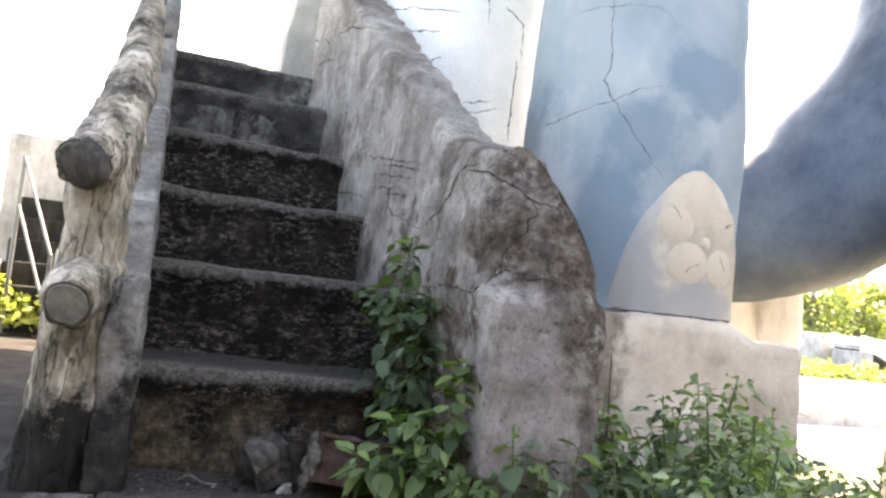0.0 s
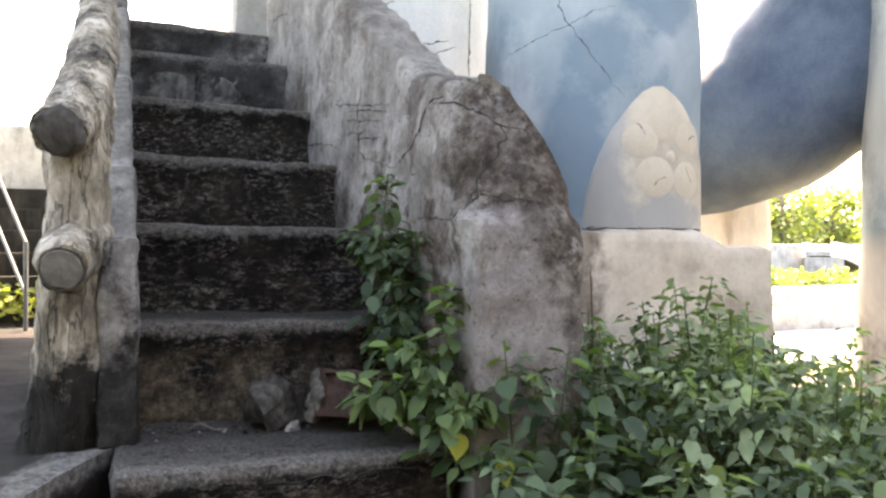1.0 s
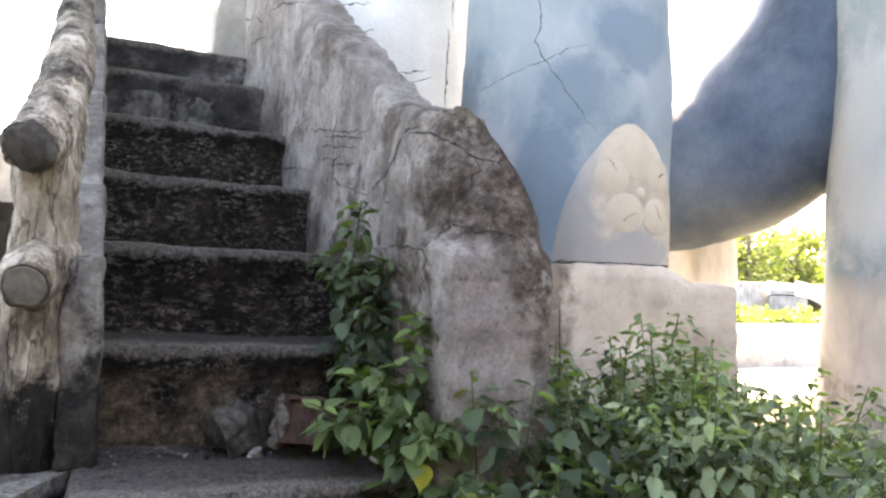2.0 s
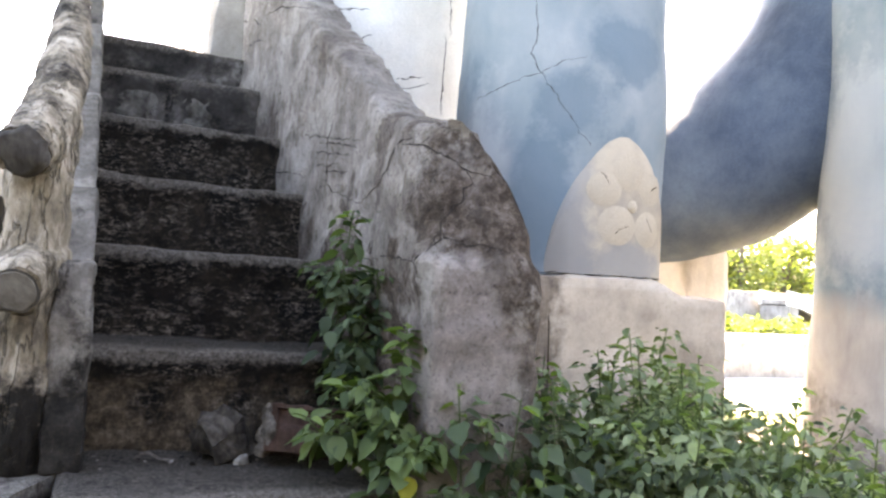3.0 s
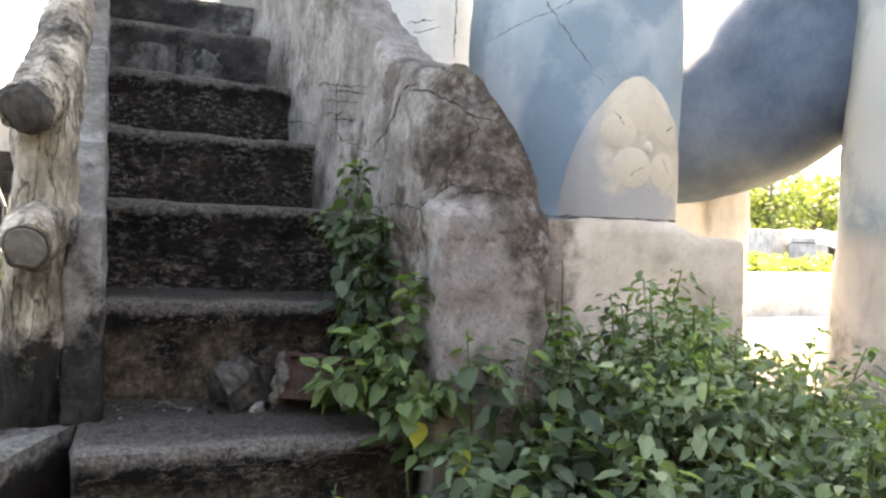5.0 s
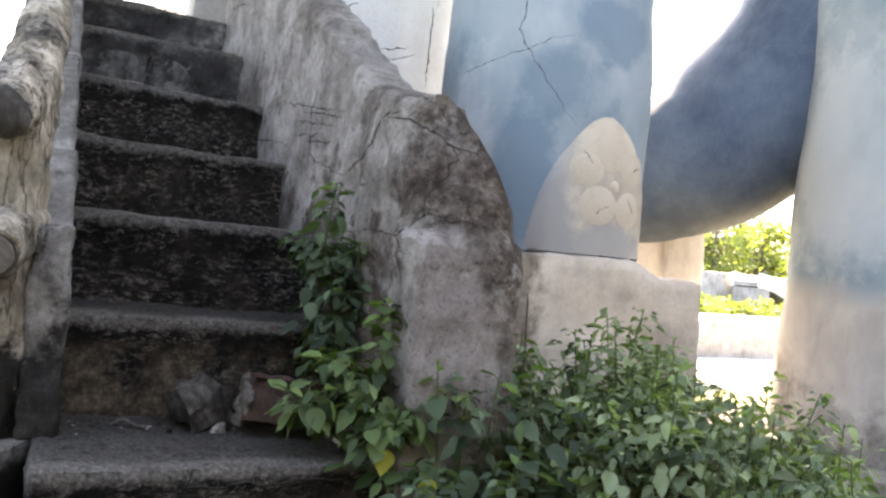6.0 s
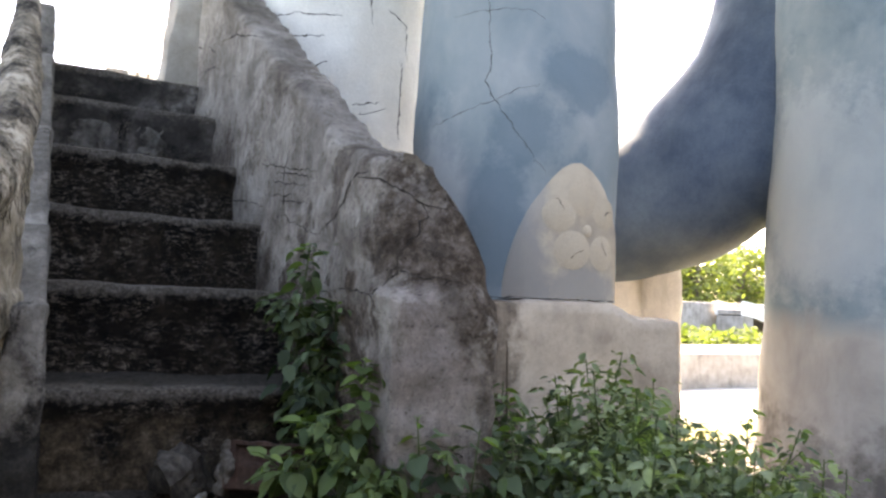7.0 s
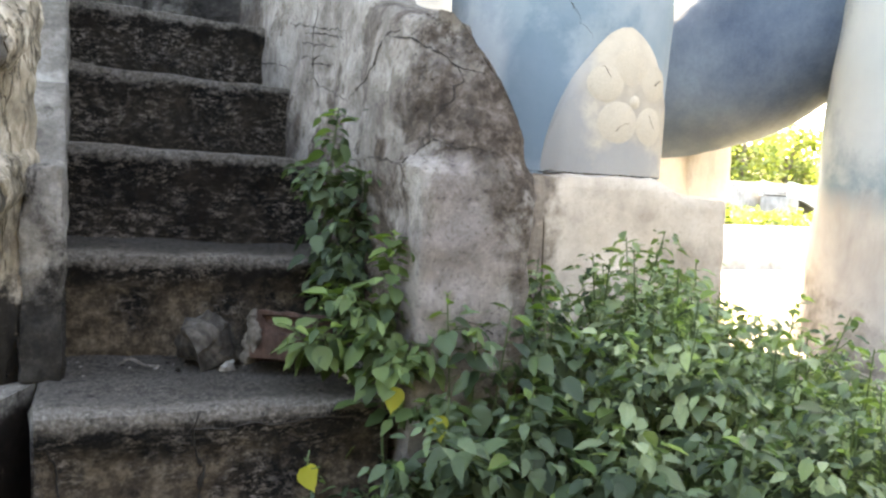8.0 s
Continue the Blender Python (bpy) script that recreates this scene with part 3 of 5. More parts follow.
slab("pavement", [(2.6, 2.15), (9.5, 1.75), (10.0, 3.9), (2.6, 3.9)], GROUND - 0.02, GROUND + 0.03, PAVING, "sunlit pale concrete paving", "pavement")
slab("grass_verge", [(1.9, 0.9), (9.0, 0.6), (9.5, 1.75), (2.6, 2.15)], GROUND - 0.02, GROUND + 0.022, DRYGRASS, "dry yellow trodden grass", "verge", amp=0.02)
slab("kerb", [(3.2, 3.78), (9.8, 3.42), (10.6, 4.9), (3.2, 5.3)], GROUND, -0.01, CONCRETE, "low sunlit concrete kerb wall", "kerb")
slab("floor", [(-0.86, -1.85), (-0.046, -0.135), (-0.06, 2.65), (-7.0, 2.65)], GROUND, 0.0, FLOOR, "damp concrete floor slab, its colour darkened for the shade over it", "floor", cell=0.06, amp=0.008)
slab("pavement", [(-9.0, 2.65), (-0.3, 2.65), (2.0, 9.0), (-9.0, 9.0)], GROUND, -0.02, PAVING, "sunlit pale concrete paving", "pavement")

# plain dark wall, added unseen behind the view to cut low sky light
bm = box(bmesh.new(), (-7.0, -3.5, GROUND), (7.0, -3.3, 2.3), 0.5, 0.02)
bm.normal_update()
rough_up(bm, 0.02, 0.5, 6.0)
solid("wall_light_block", bm, LIGHT_BLOCK, (0, -3.4, GROUND), "dark unseen wall added to block light from behind", "wall", kind="structure")

# ---- staircase ----
stairs = thing("staircase", (0.26, 0.5, GROUND), "narrow concrete staircase blackened with algae, worn pale nosings", "staircase")
FRONT = [-0.355, 0.0, 0.28, 0.56, 0.84, 1.12, 1.40]
LEVEL = [0.0, 0.2, 0.405, 0.60, 0.80, 1.01, 1.185]
for k in range(7):
    y0, z1 = FRONT[k], LEVEL[k]
    z0 = GROUND if k == 0 else LEVEL[k - 1] - 0.03
    deep = 0.42 if k == 0 else TREAD + 0.06 if k < 6 else 1.3
    lo = (-0.053 if k == 0 else -0.04, y0, z0)
    hi = (WIDE + 0.03 - (0.05 if k == 0 else 0), y0 + deep, z1)
    bm = box(bmesh.new(), lo, hi, 0.018 if k < 6 else 0.04, 0.016)
    for v in bm.verts:
        depth = z1 - v.co.z
        if v.co.y < y0 + 0.05:
            v.co.y += 0.018 * min(1, max(0, depth - 0.03) / 0.05)
            if k == 0:
                v.co.y += 0.02 * max(0, v.co.x - 0.2)
        v.co.z -= 0.022 * (v.co.x - 0.1)
    bm.normal_update()
    rough_up(bm, 0.006, 0.13, k * 3.1)
    bm.normal_update()
    rough_up(bm, 0.0025, 0.022, k * 1.3, 4)
    if k == 0:
        lowest = bm.copy()
    part("step", bm, TAN_STEP if k < 2 else STEP if k < 5 else HAZY_STEP, stairs, at=(0.25, y0, z1))

skin = BVHTree.FromBMesh(lowest)
lowest.free()


def cracks_on(owner, surface, lines, way, width, step, label):
    """Each crack a part of its own on the owner."""
    for k, line in enumerate(lines):
        bm = bmesh.new()
        crack(bm, surface, line, way, width, k * step)
        if bm.faces:
            part("crack", bm, CRACK, owner, label)


SLAB_CRACKS = [[(0.175, 0.01), (0.17, -0.05), (0.185, -0.10), (0.18, -0.18), (0.19, -0.30)], [(0.175, -0.035), (0.24, -0.03), (0.30, -0.038), (0.38, -0.03), (0.46, -0.04)], [(-0.03, -0.05), (-0.01, -0.15), (-0.02, -0.3)]]
cracks_on(stairs, skin, [[(x, -0.34, z) for x, z in line] for line in SLAB_CRACKS], (0, 1, 0), 0.0048, 2.9, "dark open crack")
for x0, x1, y, z0, z1, seed, stuff_of, words in ((0.05, 0.165, 1.131, 0.845, 0.975, 1.0, PATCH, "pale leftover plaster patch"), (0.265, 0.345, 1.131, 0.840, 0.945, 2.0, PATCH, "pale leftover plaster patch")):
    bm = bmesh.new()
    n = 16
    grid = [[bm.verts.new((x0 + (x1 - x0) * i / n, y, z0 + (z1 - z0) * j / n)) for j in range(n + 1)] for i in range(n + 1)]
    for i in range(n):
        for j in range(n):
            bm.faces.new((grid[i][j], grid[i + 1][j], grid[i + 1][j + 1], grid[i][j + 1]))
    for i in range(n + 1):
        for j in range(n + 1):
            v = grid[i][j]
            u, w = 2 * i / n - 1, 2 * j / n - 1
            wob = noise.fractal(v.co * 30 + Vector((seed, 0, 0)), 1.0, 2.0, 4)
            v.co.x += 0.034 * wob * abs(u)
            v.co.z += 0.034 * noise.fractal(v.co * 30 + Vector((0, seed, 7)), 1.0, 2.0, 4) * abs(w)
            v.co.y += 0.006 * max(abs(u), abs(w)) ** 6 + 0.002 * wob
    bmesh.ops.solidify(bm, geom=bm.faces[:], thickness=-0.012)
    part("plaster_patch", bm, stuff_of, stairs, words)

# ---- parapet on the outer side of the stairs ----
TOP = [(-0.37, 0.672), (-0.25, 0.690), (-0.12, 0.708), (-0.05, 0.716), (-0.009, 0.727), (0.042, 0.747), (0.196, 0.849), (0.427, 0.997), (0.717, 1.184), (1.178, 1.479), (1.40, 1.60), (1.47, 1.56)]
GABLE = [(0.53, 0.645), (0.56, 0.662), (0.59, 0.676), (0.63, 0.648), (0.68, 0.578), (0.715, 0.515), (0.75, 0.435)]
INNER = [(0.28, 0.532), (0.56, 0.517), (0.84, 0.508), (1.4, 0.472), (1.47, 0.480)]
OUTSIDE = [(-0.14, 0.748), (-0.04, 0.672), (0.3, 0.665), (1.5, 0.66)]
END, OUTER = -0.35, 0.748


def crest(x, y):
    """Height of the parapet: the raking top, sloping down to the outer side at its lower end."""
    w = min(1, max(0, (-0.08 - y) / 0.15))
    top = lerp(TOP, y)
    return top * (1 - w) + min(top, lerp(GABLE, x)) * w


bm = bmesh.new()
rows = []
ys = [END + 0.0155 * i for i in range(118)]
for y in ys:
    foot = lerp(INNER, y)
    lean = 0.022
    xin, xout, c = foot + lean, lerp(OUTSIDE, y), 0.03
    e = 0.006
    lo, hi = crest(xin + c, y), crest(xout - e, y)
    sec = [(foot + lean * max(0, j / 76) ** 2, GROUND + (lo - c - GROUND) * j / 76) for j in range(77)]
    sec += [(xin + c - c * math.cos(a), crest(xin + c, y) - c + c * math.sin(a)) for a in (0.4, 0.8, 1.2)]
    sec += [(xin + c + (xout - xin - c - e) * j / 11, crest(xin + c + (xout - xin - c - e) * j / 11, y)) for j in range(12)]
    sec += [(xout - e + e * math.sin(a), hi - e + e * math.cos(a)) for a in (0.4, 0.8, 1.2)]
    sec += [(xout, hi - e - (hi - e - GROUND) * j / 76) for j in range(77)]
    rows.append([bm.verts.new((x, y, z)) for x, z in sec])
for a, b in zip(rows, rows[1:]):
    for k in range(len(a) - 1):
        bm.faces.new((a[k], a[k + 1], b[k + 1], b[k]))
# the end faces, cut into a fine grid between their two sides
for end in (rows[0], rows[-1]):
    n, cols = len(end), []
    for k in range(n // 2):
        a, b = end[k], end[n - 1 - k]
        cols.append([a] + [bm.verts.new(a.co.lerp(b.co, j / 18)) for j in range(1, 18)] + [b])
    for p, q in zip(cols, cols[1:]):
        for j in range(18):
            bm.faces.new((p[j], p[j + 1], q[j + 1], q[j]))
bmesh.ops.recalc_face_normals(bm, faces=bm.faces)
for v in bm.verts:
    # above the ledge the lower end turns the corner in a wide bow, below it in a tight one
    ledge = 0.425 + 0.012 * math.sin(v.co.x * 40)
    under = min(1, max(0, (ledge - v.co.z) / 0.035))
    high = min(1, max(0, (v.co.z - ledge) / 0.22))
    for side, face, r in ((1, 0.536 + 0.02 * high, 0.020 + 0.085 * (1 - under)), (-1, OUTER, 0.03)):
        dx, dy = (v.co.x - face) * side - r, v.co.y - END - r
        if dx < 0 and dy < 0:
            k = max(-dx, -dy) / math.hypot(dx, dy)
            v.co.x, v.co.y = face + side * (r + dx * k), END + r + dy * k
    if v.co.y < -0.20:
        # the face leans back over the ledge, and the foot stands proud under it
        f = min(1, (-0.20 - v.co.y) / 0.08)
        v.co.y += f * (0.05 * high - 0.030 * under)
        v.co.x -= 0.018 * under * f * (1 if v.co.x < 0.6 else 0)
    # the lower end swells out of the wall past the long crack
    edge = -0.02 + 0.55 * (0.56 - v.co.z)
    if v.co.x < 0.60 and v.co.z > 0.3:
        v.co.x -= 0.014 * min(1, max(0, (edge - v.co.y) / 0.05)) * min(1, (v.co.z - 0.3) / 0.1)
bm.normal_update()
rough_up(bm, 0.010, 0.22, 4.0, 3)
bm.normal_update()
rough_up(bm, 0.0075, 0.06, 9.0, 6)
bm.normal_update()
bark = BVHTree.FromBMesh(bm)
RIGHT, AHEAD = (1, 0, 0), (0, 1, 0)
parapet = solid("wall_parapet", bm, PARAPET, (0.64, 0.8, GROUND), "rough mottled concrete stair parapet with a swollen broken end", "parapet", kind="structure")
SIDE_CRACKS = [
    [(-0.185, 0.645), (-0.13, 0.638), (-0.09, 0.598), (-0.01, 0.565), (0.08, 0.532)], [(0.353, 0.77), (0.391, 0.723), (0.363, 0.658), (0.379, 0.606), (0.282, 0.567), (0.099, 0.532)],
    [(0.583, 0.765), (0.348, 0.721), (0.154, 0.688)], [(0.429, 0.718), (0.295, 0.699), (0.161, 0.672)], [(0.485, 0.706), (0.344, 0.678), (0.219, 0.664)], [(0.393, 0.638), (0.239, 0.62)], [(0.46, 0.665), (0.31, 0.645)],
    [(0.896, 0.687), (0.705, 0.668), (0.569, 0.642)], [(-0.30, 0.575), (-0.305, 0.526), (-0.31, 0.47)], [(-0.08, 0.406), (-0.193, 0.401), (-0.30, 0.39)],
    [(1.42, 1.33), (1.367, 1.312)], [(1.351, 1.218), (1.22, 1.20), (1.096, 1.171)], [(1.11, 1.268), (0.933, 1.244), (0.628, 1.154)], [(0.896, 0.973), (0.921, 0.864), (0.935, 0.79)],
    [(0.128, 0.901), (0.019, 0.793), (0.076, 0.766)], [(1.25, 1.29), (1.15, 1.24)], [(-0.30, 0.47), (-0.302, 0.40), (-0.298, 0.33)]]
END_CRACKS = [
    [(0.548, 0.425), (0.57, 0.437), (0.60, 0.427), (0.64, 0.43), (0.67, 0.42)], [(0.53, 0.642), (0.566, 0.607), (0.613, 0.574), (0.65, 0.562), (0.668, 0.558)],
    [(0.68, 0.10), (0.65, 0.12), (0.61, 0.135)]]
cracks_on(parapet, bark, [[(0.53, y, z) for y, z in line] for line in SIDE_CRACKS], RIGHT, 0.0030, 1.7, "dark crack with its shade in the colour")
cracks_on(parapet, bark, [[(x, -0.35, z) for x, z in line] for line in END_CRACKS], AHEAD, 0.0030, 2.3, "dark crack with its shade in the colour")

bm = box(bmesh.new(), (0.40, 1.62, 1.15), (0.95, 1.85, 3.2), 0.05, 0.04)
for v in bm.verts:
    if v.co.x < 0.6:
        v.co.x += 0.10 * (v.co.z - 1.35)
bm.normal_update()
rough_up(bm, 0.02, 0.2, 2.0)
solid("post", bm, CONCRETE, (0.62, 1.73, 1.15), "weathered grey concrete post at the stair head", "post")

# a bit of picket fence on the landing
fence = thing("picket_fence", (0.36, 2.45, 1.185), "small weathered picket fence on the landing", "fence")
for i in range(4):
    bm = box(bmesh.new(), (0.34 + 0.05 * i, 2.45, 1.15), (0.376 + 0.05 * i, 2.47, 1.58 + 0.05 * i), 0.1, 0.006)
    part("picket", bm, WHITE, fence)
for z in (1.28, 1.44):
    part("rail", box(bmesh.new(), (0.24, 2.475, z), (0.54, 2.495, z + 0.04), 0.1, 0.004), CONCRETE, fence)

# ---- left stringer and log railing ----
bm = bmesh.new()
box(bm, (-0.078, -0.16, 0.0), (-0.014, 1.4, 1.0), 0.025, 0.012)
for v in bm.verts:
    if v.co.z > 0.001:
        v.co.z *= 0.36 + 0.714 * max(0, v.co.y + 0.02) + 0.05 * math.sin(max(0, v.co.y) * 16)
bm.normal_update()
rough_up(bm, 0.008, 0.08, 2.0)
bm.normal_update()
rough_up(bm, 0.004, 0.02, 3.0)
solid("wall_stringer", bm, STRINGER, (-0.045, 0.6, 0), "grey concrete stair stringer wall", "wall", kind="structure")


# the log's own proportions are given round its middle; it stands set back on the slab
LOG_MID, LOG_BACK = Vector((-0.10, -0.2, 0.355)), Vector((-0.005, 0.092, 0.0))


def log_piece(name, pts, radii, n, sides, seed, mat, lump=0.25, label="", groove=0.006, rough=0.006, owner=None):
    """A length of cast log with grain grooves along it."""
    bm = bmesh.new()
    pts = [LOG_MID + (Vector(p) - LOG_MID) * 1.065 + LOG_BACK for p in pts]
    tube(bm, curve_points(pts, n), [1.065 * lerp(radii, i / (n - 1)) for i in range(n)], sides, lump, seed)
    bm.normal_update()
    axis = (Vector(pts[-1]) - Vector(pts[0])).normalized()
    for v in bm.verts:
        q = v.co - axis * v.co.dot(axis) * 0.88
        v.co += v.normal * groove * (noise.fractal(q * 55 + Vector((seed, 0, 0)), 1.0, 2.0, 3))
    bm.normal_update()
    rough_up(bm, rough, 0.05, seed)
    return part(name, bm, mat, owner or log, label)


log = thing("log_railing", (-0.11, -0.2, 0), "concrete railing cast as a cream tree log with branch stubs", "railing")
log_piece("trunk", [(-0.128, -0.17, -0.02), (-0.122, -0.175, 0.03), (-0.111, -0.195, 0.13), (-0.106, -0.2, 0.35), (-0.104, -0.19, 0.50), (-0.098, -0.13, 0.62)],
          [(0, 0.104), (0.05, 0.092), (0.12, 0.078), (0.2, 0.068), (0.38, 0.060), (0.65, 0.052), (1, 0.044)], 90, 64, 3.0, LOG, 0.22)
hand = log_piece("handrail", [(-0.128, -0.285, 0.520), (-0.110, -0.2, 0.562), (-0.088, 0.0, 0.70), (-0.083, 0.3, 0.91), (-0.082, 0.72, 1.20)],
          [(0, 0.040), (0.15, 0.046), (0.3, 0.048), (0.6, 0.043), (1, 0.022)], 90, 48, 7.0, GREY_LOG, 0.05, "", 0.005, 0.004)
log_piece("branch_end", [(-0.134, -0.300, 0.515), (-0.128, -0.285, 0.521)], [(0, 0.030), (0.4, 0.036), (1, 0.039)], 8, 40, 2.0, SAWN_RIM, 0.1, "dark sawn branch end", owner=hand)
stub = log_piece("branch_stub", [(-0.098, -0.19, 0.362), (-0.112, -0.255, 0.330), (-0.121, -0.315, 0.312)], [(0, 0.050), (0.5, 0.046), (0.85, 0.042), (1, 0.036)], 30, 48, 8.0, GREY_LOG, 0.10, "greyish worn branch stub", 0.004)
log_piece("bark_ring", [(-0.1206, -0.312, 0.3126), (-0.1215, -0.3185, 0.3113)], [(0, 0.0335), (1, 0.032)], 4, 40, 5.0, SAWN_RIM, 0.12, "dark ring round the sawn stub", 0.001, 0.0012, stub)
log_piece("stub_end", [(-0.1209, -0.314, 0.3122), (-0.1219, -0.3215, 0.3107)], [(0, 0.0305), (1, 0.028)], 4, 40, 5.0, SAWN, 0.12, "pale sawn end of the stub", 0.001, 0.0012, stub)

# ---- white column behind the stairs ----
bm = bmesh.new()
tube(bm, [(1.02, 1.55, GROUND + 0.06 * i) for i in range(60)], [0.5] * 60, 96, 0.05, 1.0)
bm.normal_update()
rough_up(bm, 0.02, 0.3, 3.0)
bm.normal_update()
rough_up(bm, 0.008, 0.07, 5.0)
bm.normal_update()
bark = BVHTree.FromBMesh(bm)
column = solid("white_column", bm, WHITE, (1.02, 1.55, GROUND), "white plastered round column with cracked bark-like grooves", "column")
COLUMN_CRACKS = [
        [(0.66, 1.41), (0.80, 1.425), (0.93, 1.43)], [(0.72, 1.34), (0.87, 1.345)], [(1.03, 1.62), (1.05, 1.42)], [(0.98, 1.10), (1.09, 1.13)],
        [(1.01, 1.07), (1.12, 1.11)], [(1.19, 1.30), (1.18, 1.18), (1.18, 1.0)], [(0.6, 1.6), (0.75, 1.58), (0.85, 1.62)], [(0.9, 1.75), (1.1, 1.72)],
        [(0.8, 1.22), (0.88, 1.25)], [(1.12, 1.5), (1.2, 1.45), (1.21, 1.32)]]
cracks_on(column, bark, [[(x, 1.05, z) for x, z in line] for line in COLUMN_CRACKS], AHEAD, 0.0034, 1.1, "thin dark crack")

# ---- elephant statue, one mesh ----
LEG = Vector((1.34, 0.50, 0))
TO, SIDE = Vector((-0.544, -0.839, 0)), Vector((0.839, -0.544, 0))


def on_leg(turn, z, out=0.0):
    a = radians(turn)
    r = lerp([(0.4, 0.33), (0.95, 0.33), (1.7, 0.30), (2.6, 0.34)], z) + out
    return LEG + (TO * math.cos(a) + SIDE * math.sin(a)) * r + Vector((0, 0, z))


def leg_tube(bm, x, y, radii, z0, z1, seed):
    tube(bm, [(x, y, z0 + (z1 - z0) * i / 60) for i in range(61)], [lerp(radii, i / 60) for i in range(61)], 64, 0.02, seed)


def marked(bm, n0, index):
    bm.faces.ensure_lookup_table()
    for f in bm.faces[n0:]:
        f.material_index = index


bm = bmesh.new()
leg_tube(bm, LEG.x, LEG.y, [(0, 0.33), (0.2, 0.33), (0.47, 0.30), (1, 0.36)], 0.40, 3.2, 1.0)
leg_tube(bm, 2.77, 0.09, [(0, 0.51), (0.05, 0.49), (0.2, 0.465), (0.6, 0.45), (1, 0.5)], -0.20, 3.3, 5.0)
n0 = len(bm.faces)
tube(bm, curve_points([(1.6, 1.4, 0.69), (1.85, 1.2, 0.69), (2.10, 1.0, 0.74), (2.42, 0.75, 0.95), (2.74, 0.5, 1.50), (2.95, 0.35, 2.9)], 60), [lerp([(0, 0.19), (0.35, 0.235), (0.6, 0.335), (0.8, 0.385), (1, 0.43)], i / 59) for i in range(60)], 56, 0.03, 2.0)
marked(bm, n0, 1)
# unseen body overhead, widened to keep sun and sky off the stairs
body = bmesh.new()
bmesh.ops.create_uvsphere(body, u_segments=64, v_segments=32, radius=1)
for v in body.verts:
    v.co = Vector((0.9 + v.co.x * 3.1, 0.9 + v.co.y * 2.1, 3.65 + v.co.z * 1.0))
join(bm, body)
bm.normal_update()
rough_up(bm, 0.010, 0.25, 3.0)
# toenail: a raised arch on the foot
n0 = len(bm.faces)
ARCH = [(-5, 0.42), (-3.5, 0.48), (0, 0.56), (4, 0.62), (9.4, 0.675), (18, 0.741), (24, 0.778), (30, 0.797), (36, 0.802), (43.5, 0.782), (50, 0.757), (56, 0.728), (62, 0.68), (67, 0.632), (71, 0.56), (74, 0.46)]
grid = []
for i in range(41):
    turn = -5 + 79 * i / 40
    top = lerp(ARCH, turn)
    edge = min(1, min(i, 40 - i) / 5)
    grid.append([bm.verts.new(on_leg(turn, 0.405 + (top - 0.405) * j / 20, 0.003 + 0.013 * edge * min(1, (20 - j) / 4) ** 0.7)) for j in range(21)])
for a, b in zip(grid, grid[1:]):
    for j in range(20):
        bm.faces.new((a[j], b[j], b[j + 1], a[j + 1]))
marked(bm, n0, 2)
# blossom in relief on the toenail
n0 = len(bm.faces)
for turn, z, w, h in ((22.5, 0.645, 9.0, 0.048), (35.5, 0.700, 9.0, 0.056), (51, 0.660, 9.0, 0.047), (30, 0.545, 10.5, 0.056), (49.5, 0.542, 9.5, 0.052), (38.5, 0.603, 3.0, 0.018)):
    mid = bm.verts.new(on_leg(turn, z, 0.0215))
    last = None
    for k in range(1, 6):
        ring = [bm.verts.new(on_leg(turn + w * k / 5 * math.cos(a * math.pi / 10), z + h * k / 5 * math.sin(a * math.pi / 10), 0.0215 - 0.0045 * (k / 5) ** 2)) for a in range(20)]
        for a in range(20):
            b = (a + 1) % 20
            bm.faces.new((mid, ring[a], ring[b]) if last is None else (last[a], ring[a], ring[b], last[b]))
        last = ring
marked(bm, n0, 3)
bm.normal_update()
skin = BVHTree.FromBMesh(bm)
for k, (line, w) in enumerate([
        ([(-15.7, 1.28), (-12.7, 1.076), (-15.7, 1.031), (-9.4, 0.968), (1.3, 0.874), (15.7, 0.765)], 0.0018), ([(-50, 0.915), (-36, 0.93), (-22.2, 0.955), (-9.4, 0.968), (1.3, 1.004), (12.1, 1.021)], 0.0015),
        ([(-36.4, 1.24), (-11.1, 1.243), (6.5, 1.243), (15, 1.21)], 0.0012), ([(20, 0.69), (23, 0.68), (24.5, 0.66)], 0.0016), ([(50, 0.655), (53, 0.665), (57, 0.668)], 0.0016),
        ([(28, 0.525), (32, 0.54), (36, 0.55)], 0.0016), ([(48, 0.575), (50, 0.555), (53, 0.535)], 0.0016), ([(-60, 0.405), (-20, 0.406), (30, 0.404), (70, 0.404)], 0.0022)]):
    pts = []
    for (t0, z0), (t1, z1) in zip(line, line[1:]):
        pts += [on_leg(t0 + (t1 - t0) * i / 6, z0 + (z1 - z0) * i / 6) for i in range(6)]
    pts.append(on_leg(*line[-1]))
    mid = pts[len(pts) // 2] - LEG
    crack(bm, skin, pts, -Vector((mid.x, mid.y, 0)).normalized(), w, k * 3.3, 4)
for k, line in enumerate([[(2.33, 0.52), (2.40, 0.45), (2.45, 0.35), (2.47, 0.25)], [(2.62, 0.40), (2.8, 0.42), (3.0, 0.40)], [(2.45, 0.88), (2.7, 0.9)]]):
    crack(bm, skin, [(x, -0.4, z) for x, z in line], (0.3, 0.954, 0), 0.0016, k * 1.9, 4)
solid("elephant_statue", bm, [BLUE, NAVY, NAIL, PETAL, CRACK], (1.8, 0.4, GROUND), "faded blue painted concrete elephant statue", "statue")

